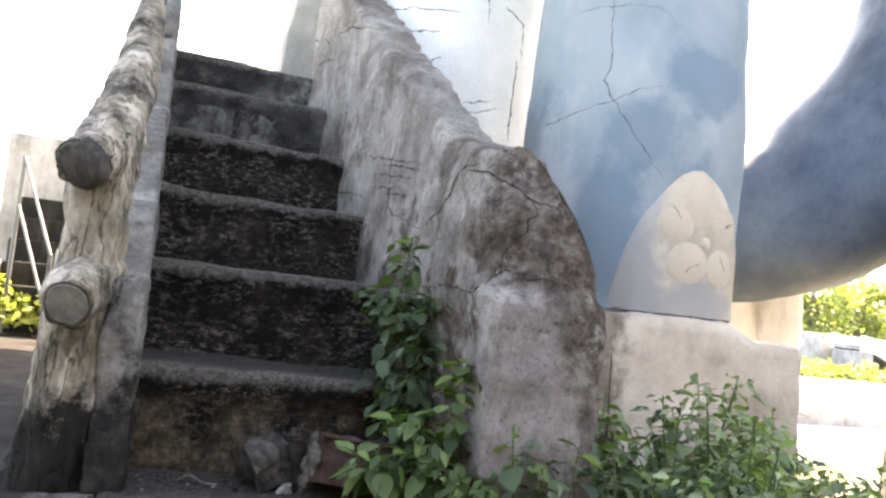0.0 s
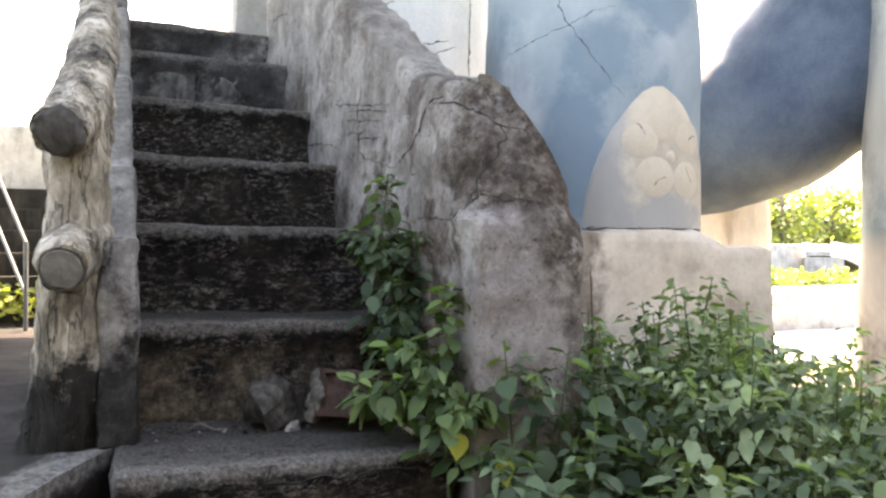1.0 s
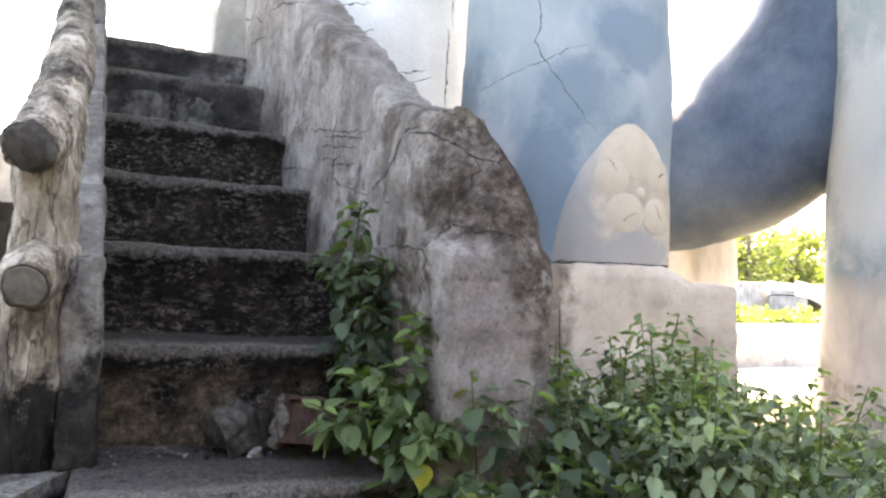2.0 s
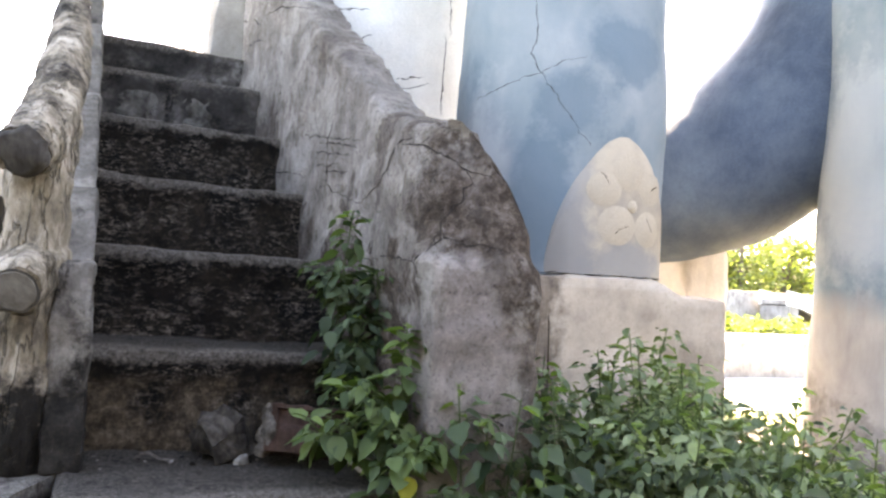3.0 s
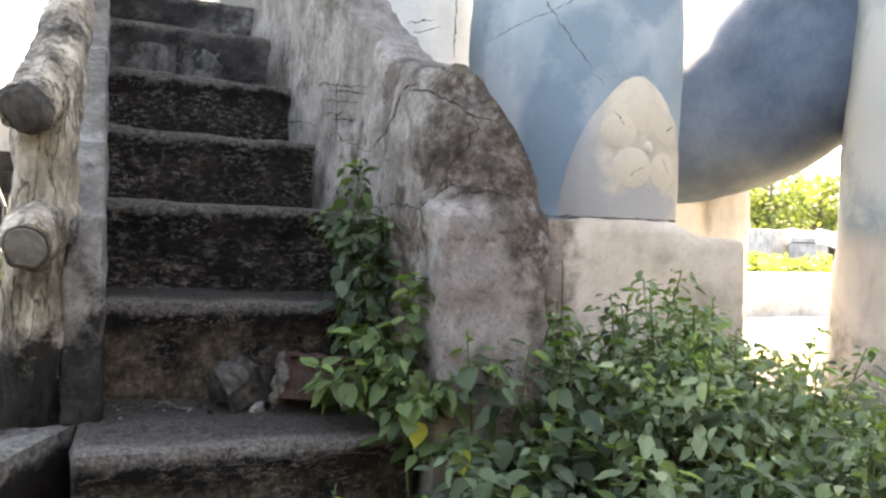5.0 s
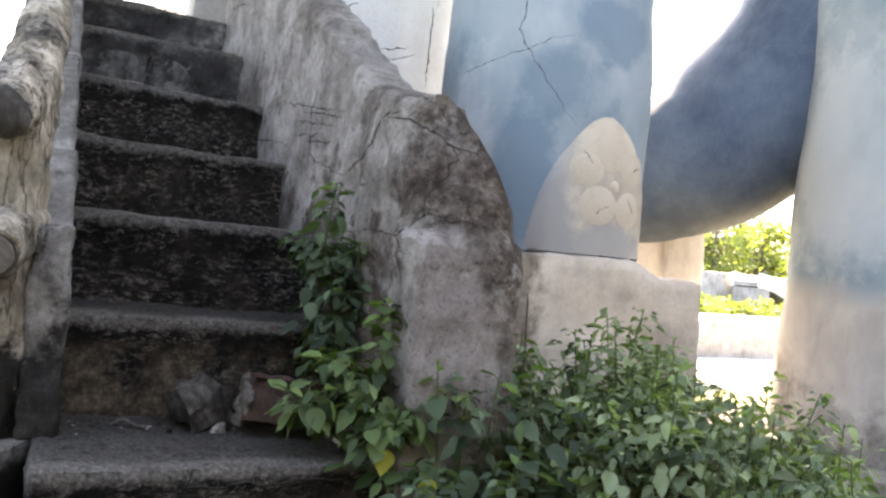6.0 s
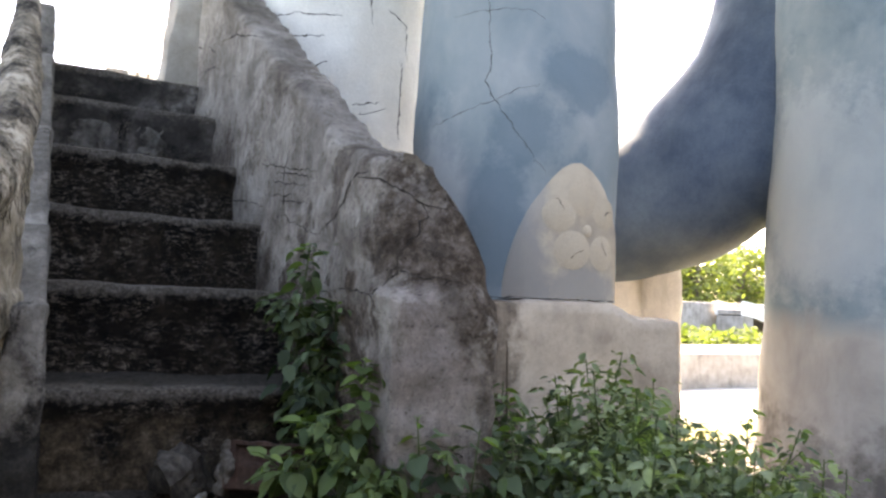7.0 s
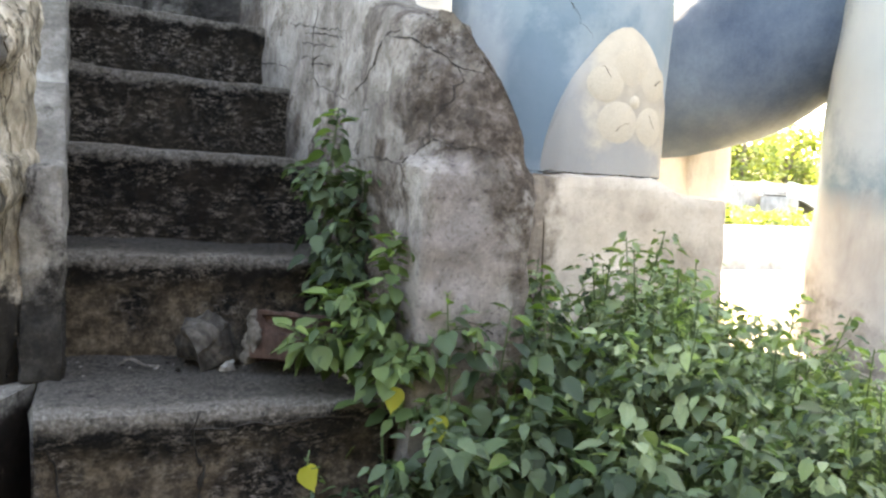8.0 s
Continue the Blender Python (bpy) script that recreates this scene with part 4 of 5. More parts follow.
bm = box(bmesh.new(), (1.04, 0.14, GROUND), (1.74, 0.90, 0.40), 0.035, 0.03)
for v in bm.verts:
    if v.co.z > 0.2:
        v.co.z -= 0.045 * min(1, max(0, v.co.x - 1.47) / 0.1)
bm.normal_update()
rough_up(bm, 0.012, 0.2, 3.0)
bm.normal_update()
rough_up(bm, 0.003, 0.03, 5.0)
solid("plinth", bm, PLINTH, (1.4, 0.5, GROUND), "cream plastered plinth under the elephant foot", "plinth")
bm = box(bmesh.new(), (2.29, 0.93, GROUND), (2.53, 1.2, 0.62), 0.04, 0.02)
bm.normal_update()
rough_up(bm, 0.010, 0.12, 8.0)
solid("post", bm, CREAM, (2.4, 1.06, GROUND), "cream plastered post with bare patches under the trunk", "post")
slab("plinth", [(1.55, -0.06), (3.6, -0.62), (4.0, 0.75), (2.05, 0.85)], GROUND, -0.17, DAMP, "low damp-stained concrete plinth under the pale elephant leg", "plinth", cell=0.06, amp=0.012, kind="thing")

# ---- things beyond the floor slab, past the log railing ----
slab("plinth", [(-1.4, 1.42), (-0.51, 1.42), (-0.66, 2.25), (-1.5, 2.25)], 0.0, 0.535, BLACKENED, "blackened square concrete plinth on the floor slab", "plinth", cell=0.08, kind="thing")
bm = bmesh.new()
tube(bm, [(-0.93, 1.84, 0.53 + 0.07 * i) for i in range(45)], 0.27, 48, 0.03, 3.0)
bm.normal_update()
rough_up(bm, 0.01, 0.2, 2.5)
solid("column", bm, TEAL, (-0.93, 1.84, 0.53), "pale teal painted round concrete column on a dark plinth", "column")
box_thing = thing("cabinet", (-0.85, 1.46, 0.55), "dark teal cabinet with a rounded top against the column", "cabinet")
bm = box(bmesh.new(), (-1.15, 1.46, 0.53), (-0.635, 1.60, 1.18), 0.1, 0.03)
part("body", bm, NAVY, box_thing)
# white box stands in for the brightness seen through a slot
part("slot", box(bmesh.new(), (-0.70, 1.452, 0.99), (-0.665, 1.47, 1.11), 0.2, 0.004), WHITE, box_thing, "white plate in place of a bright open slot")

back = thing("staircase", (-0.5, 3.1, 0), "grey concrete back staircase with dark risers", "staircase")
for k in range(5):
    bm = box(bmesh.new(), (-0.70, 2.85 + 0.12 * k, 0.0), (0.1, 3.0 + 0.12 * k, 0.24 + 0.12 * k), 0.05, 0.01)
    part("step", bm, BLACKENED, back)
bm = box(bmesh.new(), (-0.78, 2.8, 0.0), (-0.705, 3.45, 0.36), 0.06, 0.015)
bm.normal_update()
rough_up(bm, 0.008, 0.1, 1.0)
part("side_wall", bm, CONCRETE, back)
bm = box(bmesh.new(), (-0.82, 3.45, 0.0), (0.3, 3.56, 1.09), 0.06, 0.015)
part("back_wall", bm, CONCRETE, back)
rail = thing("handrail", (-0.6, 2.78, 0), "pale painted steel pipe handrail of the back staircase", "handrail")
for dz in (0.0, 0.24):
    bm = bmesh.new()
    tube(bm, [(-0.635 + 0.16 * i / 6, 2.80 - 0.3 * i / 6, 0.88 - dz - 0.36 * i / 6) for i in range(9)], 0.0075, 10)
    part("pipe", bm, METAL, rail)
for i in (0, 8):
    bm = bmesh.new()
    tube(bm, [(-0.635 + 0.16 * i / 6, 2.80 - 0.3 * i / 6, z) for z in (0.0, 0.88 - 0.36 * i / 6)], 0.010, 10)
    part("post", bm, METAL, rail)

# ---- rubble on the lowest step ----
def chunk(name, at, size, turn, material, seed, label, category, group=""):
    """A broken lump: a block with chopped corners and rough faces."""
    random.seed(seed)
    bm = bmesh.new()
    bmesh.ops.create_cube(bm, size=1)
    for v in bm.verts:
        v.co = Vector([v.co[i] * (1 + random.uniform(-0.25, 0.12)) for i in range(3)])
    for k in range(6):
        no = Vector((random.uniform(-1, 1), random.uniform(-1, 1), random.uniform(0.1, 1))).normalized()
        cut = bmesh.ops.bisect_plane(bm, geom=bm.verts[:] + bm.edges[:] + bm.faces[:], plane_co=no * random.uniform(0.40, 0.56), plane_no=no, clear_outer=True)
        edges = [e for e in cut["geom_cut"] if isinstance(e, bmesh.types.BMEdge)]
        bmesh.ops.contextual_create(bm, geom=edges)
    bmesh.ops.triangulate(bm, faces=bm.faces[:])
    bmesh.ops.subdivide_edges(bm, edges=bm.edges[:], cuts=7, use_grid_fill=True)
    for v in bm.verts:
        v.co = Vector((v.co.x * size[0], v.co.y * size[1], v.co.z * size[2]))
    bm.normal_update()
    rough_up(bm, min(size) * 0.14, min(size) * 0.3, seed, 6)
    spin = Euler([radians(a) for a in turn]).to_matrix().to_4x4()
    bmesh.ops.transform(bm, matrix=spin, verts=bm.verts)
    low = min(v.co.z for v in bm.verts)
    bmesh.ops.translate(bm, verts=bm.verts, vec=Vector(at) - Vector((0, 0, low + 0.004)))
    return solid(name, bm, material, at, label, category, group)


chunk("stone", (0.235, -0.075, 0.0), (0.105, 0.085, 0.085), (8, -12, 20), RUBBLE, 3, "dark grey broken concrete lump on the lowest step", "rubble", "rubble on the step")
brick = thing("broken_brick", (0.375, -0.135, 0.0), "red-brown broken brick with a pale mortar crust on its end", "brick", "rubble on the step")
lay = Matrix.Translation((0.362, -0.140, 0.058)) @ Euler((radians(-16), radians(4), radians(-13))).to_matrix().to_4x4()
bm = box(bmesh.new(), (-0.062, -0.042, -0.044), (0.085, 0.042, 0.044), 0.008, 0.006)
for v in bm.verts:
    # a hollow pressed into the long face, the lower lip proud
    if v.co.y < -0.03 and -0.045 < v.co.x and 0.0 < v.co.z < 0.036:
        v.co.y += 0.012
bm.normal_update()
rough_up(bm, 0.006, 0.03, 5.0, 5)
bmesh.ops.transform(bm, matrix=lay, verts=bm.verts)
part("body", bm, BRICK, brick)
bm = box(bmesh.new(), (-0.066, -0.044, -0.044), (-0.052, 0.042, 0.046), 0.006, 0.006)
bm.normal_update()
rough_up(bm, 0.014, 0.022, 8.0, 5)
bmesh.ops.transform(bm, matrix=lay, verts=bm.verts)
part("mortar_crust", bm, CRUST, brick, "pale crumbling mortar crust")
curl = []
for k in range(13):
    a = k / 12
    curl.append((0.075 + 0.07 * a, -0.085 + 0.012 * math.sin(5 * a), 0.006 + 0.012 * math.sin(math.pi * min(1, a * 1.6)) * (1 - 0.6 * a)))
bm = bmesh.new()
tube(bm, curl, [0.0030 * math.sin(math.pi * (0.08 + 0.84 * k / 12)) ** 0.5 for k in range(13)], 10, 0.4, 2.0, squash=0.35)
solid("dry_leaf", bm, CRUST, (0.11, -0.085, 0.0), "curled pale dry leaf lying on the lowest step", "leaf")
chunk("stone", (0.455, -0.235, 0.0), (0.055, 0.03, 0.03), (0, 30, -40), CONCRETE, 8, "small pale mortar chip on the lowest step", "rubble", "rubble on the step")
chunk("stone", (0.262, -0.125, 0.0), (0.026, 0.014, 0.016), (10, 0, 30), PATCH, 9, "small pale plaster chip on the lowest step", "rubble", "rubble on the step")
random.seed(21)
for i in range(34):
    x, y = random.uniform(0.0, 0.34), random.uniform(-0.13, -0.01)
    r = random.uniform(0.002, 0.0065)
    chunk("pebble", (x, y, 0.001 - 0.02 * (x - 0.1)), (r * 1.6, r, r * 0.8), (0, 0, i * 40), random.choice([PATCH, RUBBLE, RUBBLE, BLACKENED]), 30 + i, "loose grit crumb on the lowest step", "pebble", "grit on the step")
    random.seed(100 + i)

# ---- plants ----
def twigs(at, size, count, seed, label):
    """A tangle of dead brown twigs."""
    rng = random.Random(seed)
    clump = thing("dry_twigs", at, label, "twigs")
    for k in range(count):
        p = Vector(at) + Vector([rng.uniform(-0.5, 0.5) * size[i] for i in range(2)] + [0])
        q = p + Vector((rng.uniform(-0.6, 0.6) * size[0], rng.uniform(-0.6, 0.6) * size[1], size[2] * rng.uniform(0.5, 1)))
        bm = bmesh.new()
        tube(bm, curve_points([p, p.lerp(q, 0.5) + Vector((rng.uniform(-0.02, 0.02), rng.uniform(-0.02, 0.02), 0)), q], 7), [0.0028 - 0.0003 * i for i in range(7)], 5)
        leafy(bm, p.lerp(q, 0.7), (0.03, 0.03, 0.05), 14, 0.016, seed * 50 + k)
        part("twig", bm, DRY, clump)


def leaf_mesh(name, width, droop, fold, material, toothed=False):
    """One ovate pointed leaf, a unit long, stalk end at the origin, growing along +y."""
    bm = bmesh.new()
    prof = [(0.0, 0.04), (0.10, 0.55), (0.25, 0.92), (0.42, 1.0), (0.6, 0.82), (0.78, 0.5), (0.92, 0.17), (1.0, 0.0)]
    rows = []
    for i, (y, w) in enumerate(prof):
        half = 0.5 * width * w * (1.10 if toothed and i % 2 else 0.95)
        z = -droop * y * y + 0.02 * math.sin(y * 9)
        rows.append([bm.verts.new((half * u, y * (1 - 0.25 * droop * y), z + fold * abs(u) * w + 0.03 * math.sin(y * 14) * abs(u))) for u in (-1, -0.5, 0, 0.5, 1)] if w else [bm.verts.new((0, y * (1 - 0.25 * droop * y), z))])
    for a, b in zip(rows, rows[1:]):
        for k in range(4):
            if len(b) == 1:
                bm.faces.new((a[k], a[k + 1], b[0]))
            else:
                bm.faces.new((a[k], a[k + 1], b[k + 1], b[k]))
    return mesh_of(name, bm, material)


LEAVES = [leaf_mesh("leaf", 0.66, 0.18, 0.10, LEAF), leaf_mesh("leaf", 0.74, 0.40, 0.06, LEAF), leaf_mesh("leaf", 0.58, 0.30, 0.14, LEAF, True), leaf_mesh("leaf", 0.50, 0.12, 0.08, LEAF, True)]
BROAD = [leaf_mesh("leaf", 0.80, 0.25, 0.08, LEAF), leaf_mesh("leaf", 0.86, 0.42, 0.05, LEAF)]
FRESH = [leaf_mesh("leaf", 0.76, 0.25, 0.08, FRESH_LEAF), leaf_mesh("leaf", 0.66, 0.42, 0.05, FRESH_LEAF), leaf_mesh("leaf", 0.82, 0.15, 0.1, FRESH_LEAF)]
TIPS = [leaf_mesh("leaf", 0.6, 0.05, 0.2, TIP_LEAF), leaf_mesh("leaf", 0.5, 0.15, 0.2, TIP_LEAF)]
PALE = [leaf_mesh("leaf", 0.52, 0.25, 0.12, PALE_LEAF, True), leaf_mesh("leaf", 0.46, 0.12, 0.10, PALE_LEAF, True), leaf_mesh("leaf", 0.60, 0.35, 0.08, PALE_LEAF)]
YELLOW = leaf_mesh("leaf", 0.78, 0.3, 0.1, YELLOW_LEAF)


def weed(at, top, spread, count, size, meshes, seed, label, branches=3, group="weeds at the foot of the stairs", bare=0.25, extra=0, hang=0):
    """A soft-stemmed weed: a main stem, side shoots, and leaves in pairs that shrink towards the tips."""
    rng = random.Random(seed)
    plant = thing("weed", at, label, "weed", group)
    at, top = Vector(at), Vector(top)
    high = (top - at).length
    stems = [curve_points([at, at.lerp(top, 0.5) + Vector((rng.uniform(-1, 1), rng.uniform(-1, 1), 0)) * 0.06 * high, top], 9)]
    for b in range(branches):
        f = rng.uniform(bare, 0.75)
        a = rng.uniform(0, 2 * math.pi)
        p = at.lerp(top, f)
        out = Vector((math.cos(a), math.sin(a), rng.uniform(0.2, 0.8))) * spread * rng.uniform(0.6, 1.25)
        stems.append(curve_points([p, p + out * 0.55 - Vector((0, 0, 0.1 * spread)), p + out], 7))
    bm = bmesh.new()
    for i, st in enumerate(stems):
        thick = 0.0028 if i == 0 else 0.0018
        tube(bm, st, [thick * (1 - 0.6 * j / len(st)) for j in range(len(st))], 6)
    spots = []
    share = [1.3 * high] + [spread] * branches
    for i, st in enumerate(stems):
        n = max(2, int(count * share[i] / sum(share)))
        for j in range(n):
            f = (bare if i == 0 else 0.2) + (1 - (bare if i == 0 else 0.2)) * (j + 0.5) / n
            u = f * (len(st) - 1)
            k = min(int(u), len(st) - 2)
            spots.append((st[k].lerp(st[k + 1], u - k), f, i))
    turn = rng.uniform(0, 6.28)
    for n, (p, f, i) in enumerate(spots):
        turn += math.pi if n % 2 else 1.57 + rng.uniform(-0.5, 0.5)
        near_tip = f > 0.86
        s = size * (1.12 - 0.40 * f ** 2) * rng.uniform(0.6, 1.3)
        lift = rng.uniform(-25, 35) if near_tip else rng.uniform(-65, 5) - hang
        stalk = s * rng.uniform(0.3, 0.9) * (0.3 if near_tip else 1)
        out = Vector((math.cos(turn), math.sin(turn), rng.uniform(-0.1, 0.35)))
        q = p + out * stalk
        tube(bm, [p, q], 0.0012, 4, cap=False)
        me = rng.choice(TIPS if near_tip and rng.random() < 0.4 else meshes)
        ob = new("leaf", me)
        ob.parent = plant
        ob.matrix_basis = Matrix.Translation(q - at) @ Euler((radians(lift), radians(rng.uniform(-28, 28)), turn - math.pi / 2), "XYZ").to_matrix().to_4x4() @ Matrix.Diagonal((s, s, s, 1))
    part("stem", bm, STEM, plant)
    if extra:
        bm = bmesh.new()
        for n in range(extra):
            st = stems[rng.randrange(len(stems))]
            u = (0.15 + 0.85 * rng.random() ** 0.55) * (len(st) - 1)
            k = min(int(u), len(st) - 2)
            a = rng.uniform(0, 6.28)
            p = st[k].lerp(st[k + 1], u - k) + Vector((math.cos(a), math.sin(a), rng.uniform(-0.3, 0.4))) * rng.uniform(0.01, 0.05)
            s = size * rng.uniform(0.35, 0.85)
            turn = Euler((radians(rng.uniform(-60, 20)), radians(rng.uniform(-35, 35)), a - math.pi / 2)).to_matrix()
            c = [bm.verts.new(p + turn @ (Vector(q) * s)) for q in ((0, 0, 0), (0.26, 0.28, 0.05), (0.22, 0.6, 0.0), (0, 1.0, -0.2), (-0.22, 0.6, 0.0), (-0.26, 0.28, 0.05), (0, 0.42, -0.04))]
            for q in ((0, 1, 6), (1, 2, 6), (2, 3, 6), (3, 4, 6), (4, 5, 6), (5, 0, 6)):
                bm.faces.new([c[v] for v in q])
        tagged(part("small_leaves", bm, PALE_LEAF if meshes is PALE else FRESH_LEAF if meshes is FRESH else LEAF, plant), kind="stuff")
    return plant


PLAIN = "green leafy weed with soft ovate leaves"
weed((0.50, -0.03, 0.0), (0.478, -0.05, 0.50), 0.080, 190, 0.042, LEAVES, 1, "tall dark green weed growing beside the steps", 11, bare=0.10, extra=330)
weed((0.525, -0.06, 0.0), (0.52, -0.10, 0.38), 0.09, 130, 0.042, LEAVES, 2, "dark green weed growing against the parapet", 8, bare=0.1, extra=260)
weed((0.50, -0.40, GROUND), (0.505, -0.31, 0.275), 0.10, 150, 0.046, FRESH, 3, "bright green weed with broad leaves at the parapet foot", 10, bare=0.52, extra=340)
weed((0.47, -0.25, 0.0), (0.318, -0.33, 0.122), 0.075, 72, 0.043, FRESH, 4, "low leaning green sprig over the lowest step", 8, bare=0.25, extra=0)
for k, (x, y, tx, ty, tz, many, size) in enumerate([
        (0.50, -0.50, 0.49, -0.50, -0.16, 45, 0.022), (0.42, -0.47, 0.41, -0.47, -0.20, 40, 0.020), (0.57, -0.43, 0.575, -0.39, 0.18, 45, 0.050), (0.64, -0.48, 0.655, -0.47, -0.02, 34, 0.056),
        (0.70, -0.46, 0.72, -0.44, 0.03, 34, 0.056), (0.80, -0.40, 0.80, -0.38, 0.15, 60, 0.05),
       
        (0.56, -0.47, 0.555, -0.46, 0.02, 34, 0.055), (0.62, -0.44, 0.62, -0.42, 0.12, 50, 0.05), (0.66, -0.45, 0.68, -0.43, 0.16, 50, 0.05), (0.73, -0.44, 0.75, -0.42, 0.19, 50, 0.05), (0.67, -0.54, 0.67, -0.53, 0.05, 45, 0.055), (0.78, -0.56, 0.78, -0.55, 0.0, 60, 0.055)]):
    weed((x, y, GROUND), (tx, ty, tz), 0.10, many, size, BROAD if k % 3 else LEAVES, 200 + k, PLAIN, 6, bare=0.15, extra=90)
for k, (x, y, z) in enumerate([(0.474, -0.43, 0.035), (0.535, -0.47, -0.005), (0.315, -0.48, -0.06), (0.99, -0.75, -0.13)]):
    holder = thing("leaf", (x, y, z), "single yellowed leaf hanging among the weeds", "leaf", "yellowed leaves")
    ob = new("blade", YELLOW)
    ob.parent = holder
    ob.matrix_basis = Euler((radians(-75), radians(10 - 14 * k), radians(-20 + 15 * k)), "XYZ").to_matrix().to_4x4() @ Matrix.Diagonal((0.047, 0.047, 0.047, 1))
    bm = bmesh.new()
    tube(bm, [(x, y, z), (x + 0.012, y + 0.03, z + 0.012)], 0.001, 5)
    part("stalk", bm, STEM, holder)
for k, (x, y, tx, ty, tz) in enumerate([(1.62, -0.30, 1.66, -0.33, 0.02), (1.78, -0.34, 1.80, -0.36, 0.00), (0.36, -0.44, 0.35, -0.45, -0.13), (0.44, -0.46, 0.45, -0.47, -0.10), (0.33, -0.462, 0.318, -0.472, -0.05)]):
    weed((x, y, GROUND), (tx, ty, tz), 0.09 if k < 2 else 0.06, 46, 0.034 if k < 2 else 0.020, PALE if k < 2 else LEAVES, 700 + k, PLAIN if k < 2 else "small-leaved dark weed in front of the lowest step", 6, bare=0.3 if k < 2 else 0.1, extra=110)
rng = random.Random(77)
CROWN = [(0.40, -0.02), (0.62, 0.09), (0.78, 0.20), (0.95, 0.28), (1.28, 0.28), (1.36, 0.16), (1.5, -0.04), (1.62, -0.19), (2.0, -0.26)]
n = 0
while n < 96:
    x, y = rng.uniform(0.46, 1.95), rng.uniform(-0.82, 0.02)
    if y > -0.42 and x < 0.80 or y > -0.1 and x > 1.75 or y < -0.5 and x < 0.74 or y > -0.25 and x > 1.6:
        continue
    top = lerp(CROWN, x) - 0.33 * max(0, -0.22 - y) - rng.uniform(0, 0.10)
    if y < -0.40 and 0.55 < x < 0.92 and rng.random() < 0.65:
        n += 1
        continue
    fine = x > 0.95 and rng.random() < 0.75
    # pale leaves grow likelier towards +x, where haze and sun are painted in
    weed((x + rng.uniform(-0.05, 0.05), y, GROUND), (x + rng.uniform(-0.09, 0.09), y + rng.uniform(-0.09, 0.03), max(top, -0.27)), 0.15 if x < 1.45 else 0.10, 50 if not fine else 66, 0.052 if not fine else 0.038, PALE if rng.random() < (x - 0.60) * 1.5 else LEAVES if rng.random() < 0.6 else BROAD if not fine else LEAVES[2:], 300 + n, PLAIN, 7, bare=0.2, extra=300, hang=6 if fine else 0)
    n += 1


def leafy(bm, centre, radii, count, size, seed):
    """Small single leaves scattered through clumps."""
    rng = random.Random(seed)
    for i in range(count):
        v = Vector((rng.gauss(0, 1), rng.gauss(0, 1), rng.gauss(0, 1))).normalized() * rng.random() ** 0.45
        p = Vector(centre) + Vector((v.x * radii[0], v.y * radii[1], v.z * radii[2]))
        m = Euler((rng.uniform(-1.2, 1.2), rng.uniform(-1.2, 1.2), rng.uniform(0, 6.28))).to_matrix()
        s = size * rng.uniform(0.6, 1.3)
        q = [bm.verts.new(p + m @ Vector(c) * s) for c in ((0, -0.5, 0), (0.28, 0, 0.06), (0, 0.6, 0), (-0.28, 0, 0.06))]
        bm.faces.new(q)


def shrub(at, size, count, leaf, seed, label, blade=TREE_LEAF):
    s = thing("shrub", at, label, "shrub")
    rng = random.Random(seed)
    bm, wood = bmesh.new(), bmesh.new()
    for k in range(7):
        c = Vector(at) + Vector((rng.uniform(-0.5, 0.5) * size[0], rng.uniform(-0.5, 0.5) * size[1], rng.uniform(0.45, 0.85) * size[2]))
        tube(wood, curve_points([at, Vector(at).lerp(c, 0.5) + Vector((0, 0, 0.02)), c], 6), 0.006, 6)
        leafy(bm, c, (size[0] * 0.32, size[1] * 0.32, size[2] * 0.30), count // 7, leaf, seed * 10 + k)
    part("stem", wood, BARK, s)
    tagged(part("foliage", bm, blade, s, smooth=False), kind="stuff")
    return s


twigs((1.04, 0.09, GROUND), (0.10, 0.06, 0.66), 16, 4, "dead brown twigs in the gap beside the cream plinth")
shrub((-0.85, 2.95, -0.02), (0.5, 0.3, 0.28), 900, 0.045, 1, "sunlit yellow-green shrub beyond the floor slab", SHRUB_LEAF)
shrub((-0.5, 2.9, -0.02), (0.4, 0.25, 0.22), 700, 0.045, 2, "sunlit yellow-green shrub beyond the floor slab", SHRUB_LEAF)
shrub((-1.3, 3.1, -0.02), (0.5, 0.3, 0.26), 700, 0.045, 3, "sunlit yellow-green shrub beyond the floor slab", SHRUB_LEAF)
for k in range(9):
    shrub((7.0 + 0.75 * k, 6.6 - 0.08 * k + 0.3 * (k % 2), GROUND), (1.0, 0.7, 0.42 + 0.06 * (k % 3)), 700, 0.10, 10 + k, "low sunlit green shrub behind the kerb")

# ---- far side: low wall, concrete slide, trees ----
bm = box(bmesh.new(), (7.5, 9.0, GROUND), (18.0, 9.4, 0.55), 0.4, 0.03)
solid("wall_far", bm, CONCRETE, (12, 9.2, GROUND), "low grey concrete wall beyond the park path", "wall", kind="structure")
slide = thing("slide", (12.0, 8.6, GROUND), "white concrete children's slide with raised side rails", "slide")
RUN = curve_points([(11.3, 0, 0.42), (11.65, 0, 0.36), (12.0, 0, 0.22), (12.4, 0, 0.02), (12.9, 0, -0.10), (13.3, 0, -0.14)], 28)


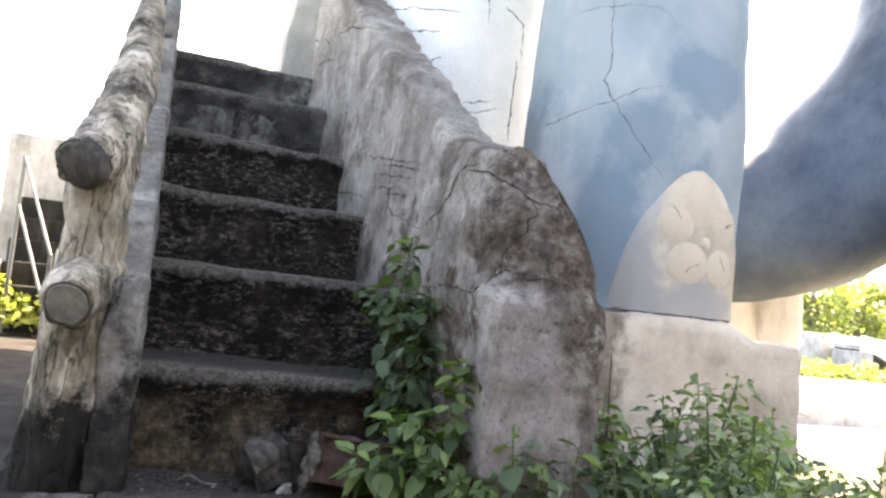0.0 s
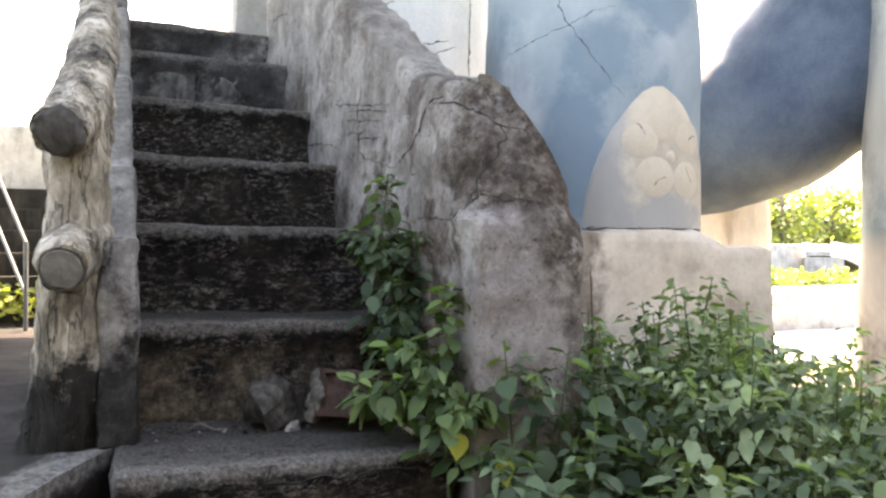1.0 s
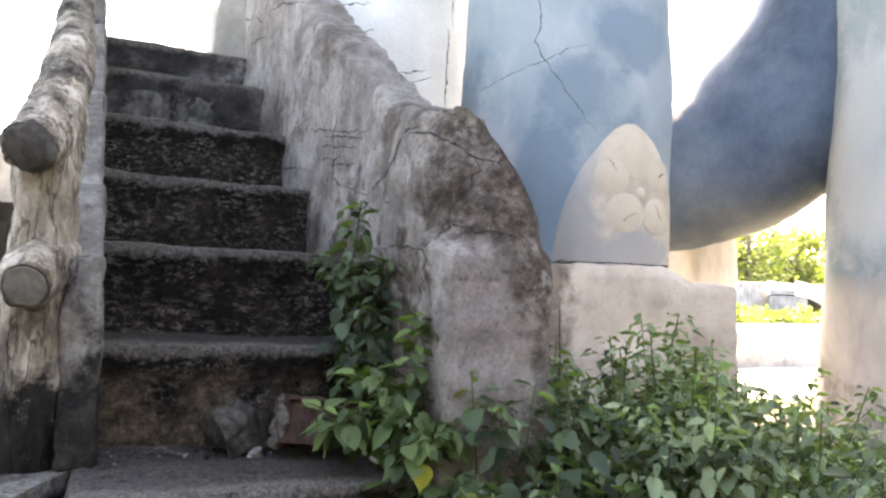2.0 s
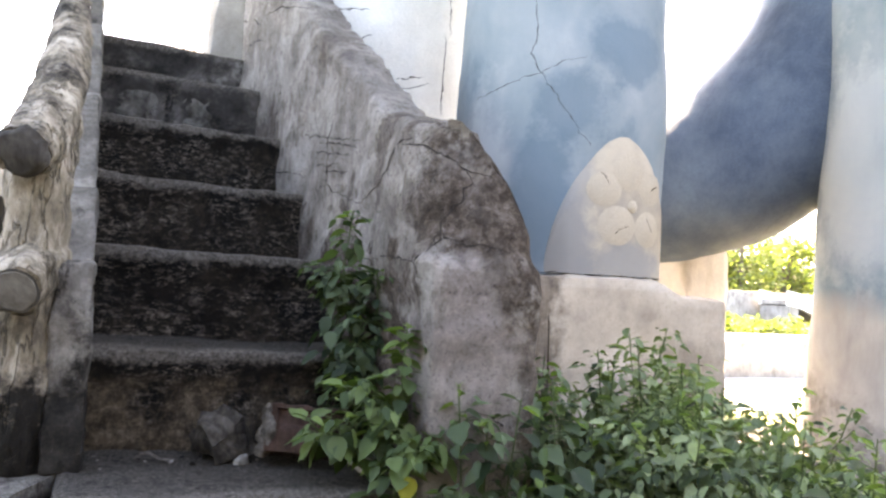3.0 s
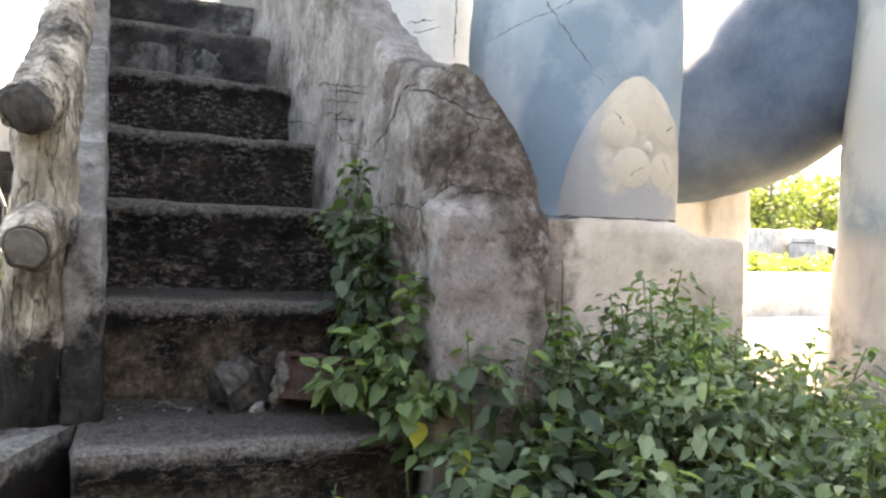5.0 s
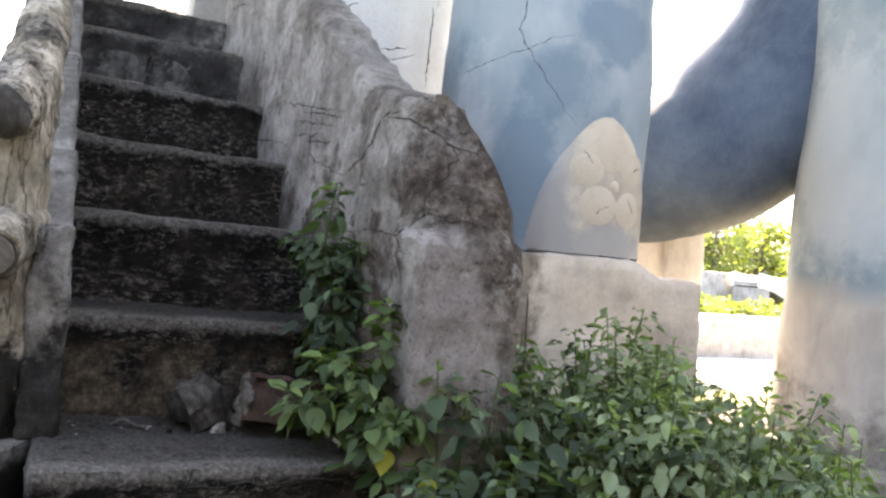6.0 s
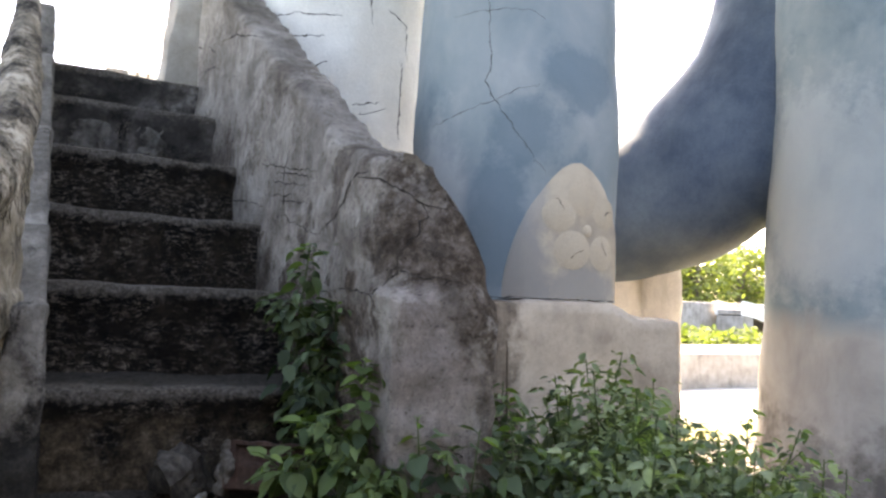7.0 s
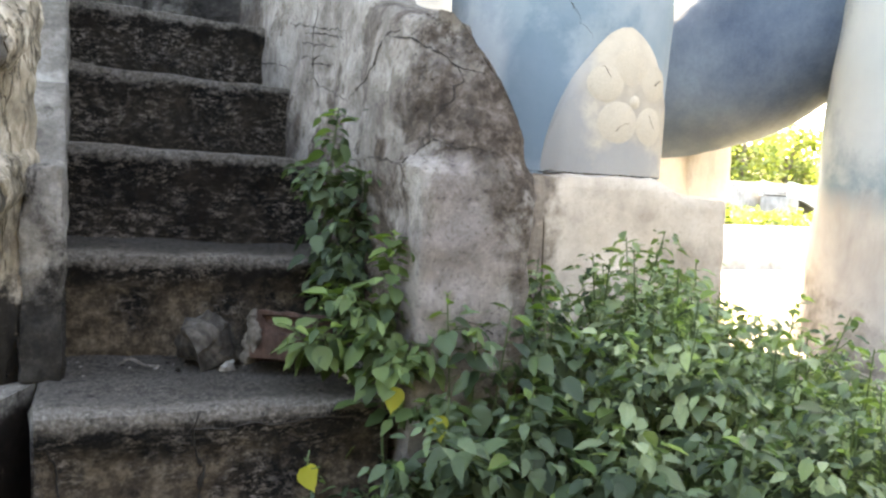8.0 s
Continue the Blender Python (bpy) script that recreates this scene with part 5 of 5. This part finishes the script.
def sweep(y0, y1, rise, thick):
    """A band of given width and thickness that follows the slide's run."""
    bm = bmesh.new()
    rows = [[bm.verts.new((p.x, y, p.z + h)) for y, h in ((y0, rise - thick), (y1, rise - thick), (y1, rise), (y0, rise))] for p in RUN]
    for a, b in zip(rows, rows[1:]):
        for k in range(4):
            bm.faces.new((a[k], a[(k + 1) % 4], b[(k + 1) % 4], b[k]))
    bm.faces.new(rows[0][::-1])
    bm.faces.new(rows[-1])
    return bm


for y0 in (8.2, 8.82):
    part("side_rail", sweep(y0, y0 + 0.08, 0.16, 0.26), WHITE, slide)
part("chute", sweep(8.28, 8.82, 0.0, 0.08), CONCRETE, slide)
part("support", box(bmesh.new(), (11.32, 8.22, GROUND), (11.55, 8.88, 0.32), 0.3, 0.02), CONCRETE, slide)


def tree(at, high, seed, label):
    """Tapered trunk, forked limbs and a crown of many small leaves in uneven clumps."""
    rng = random.Random(seed)
    t = thing("tree", at, label, "tree", "trees beyond the park")
    at = Vector(at)
    wood, bm = bmesh.new(), bmesh.new()
    head = at + Vector((rng.uniform(-0.5, 0.5), rng.uniform(-0.5, 0.5), high * 0.8))
    tube(wood, curve_points([at - Vector((0, 0, 0.1)), at.lerp(head, 0.5) + Vector((rng.uniform(-0.3, 0.3), 0, 0)), head], 10), [0.17 - 0.012 * i for i in range(10)], 12, 0.15, seed)
    for k in range(22):
        f = rng.uniform(0.12, 1.0)
        p = at.lerp(head, f)
        a = rng.uniform(0, 6.28)
        out = Vector((math.cos(a), math.sin(a), rng.uniform(-0.1, 0.6))) * high * rng.uniform(0.15, 0.33)
        tube(wood, curve_points([p, p + out * 0.5 + Vector((0, 0, 0.1)), p + out], 6), [0.07 - 0.01 * i for i in range(6)], 8)
        leafy(bm, p + out, (0.9, 0.9, 0.55), 170, 0.2, seed * 100 + k)
    part("trunk", wood, BARK, t)
    tagged(part("crown", bm, TREE_LEAF, t, smooth=False), kind="stuff")


rng = random.Random(5)
for k in range(14):
    a = radians(40 + 2.1 * k)
    d = 34 + 5 * (k % 3) + rng.uniform(-1, 1)
    tree((d * math.sin(a), d * math.cos(a) - 1.6, GROUND), 4.0 + rng.uniform(-0.6, 0.5), 50 + k, "tall green tree with sunlit leaves beyond the park")
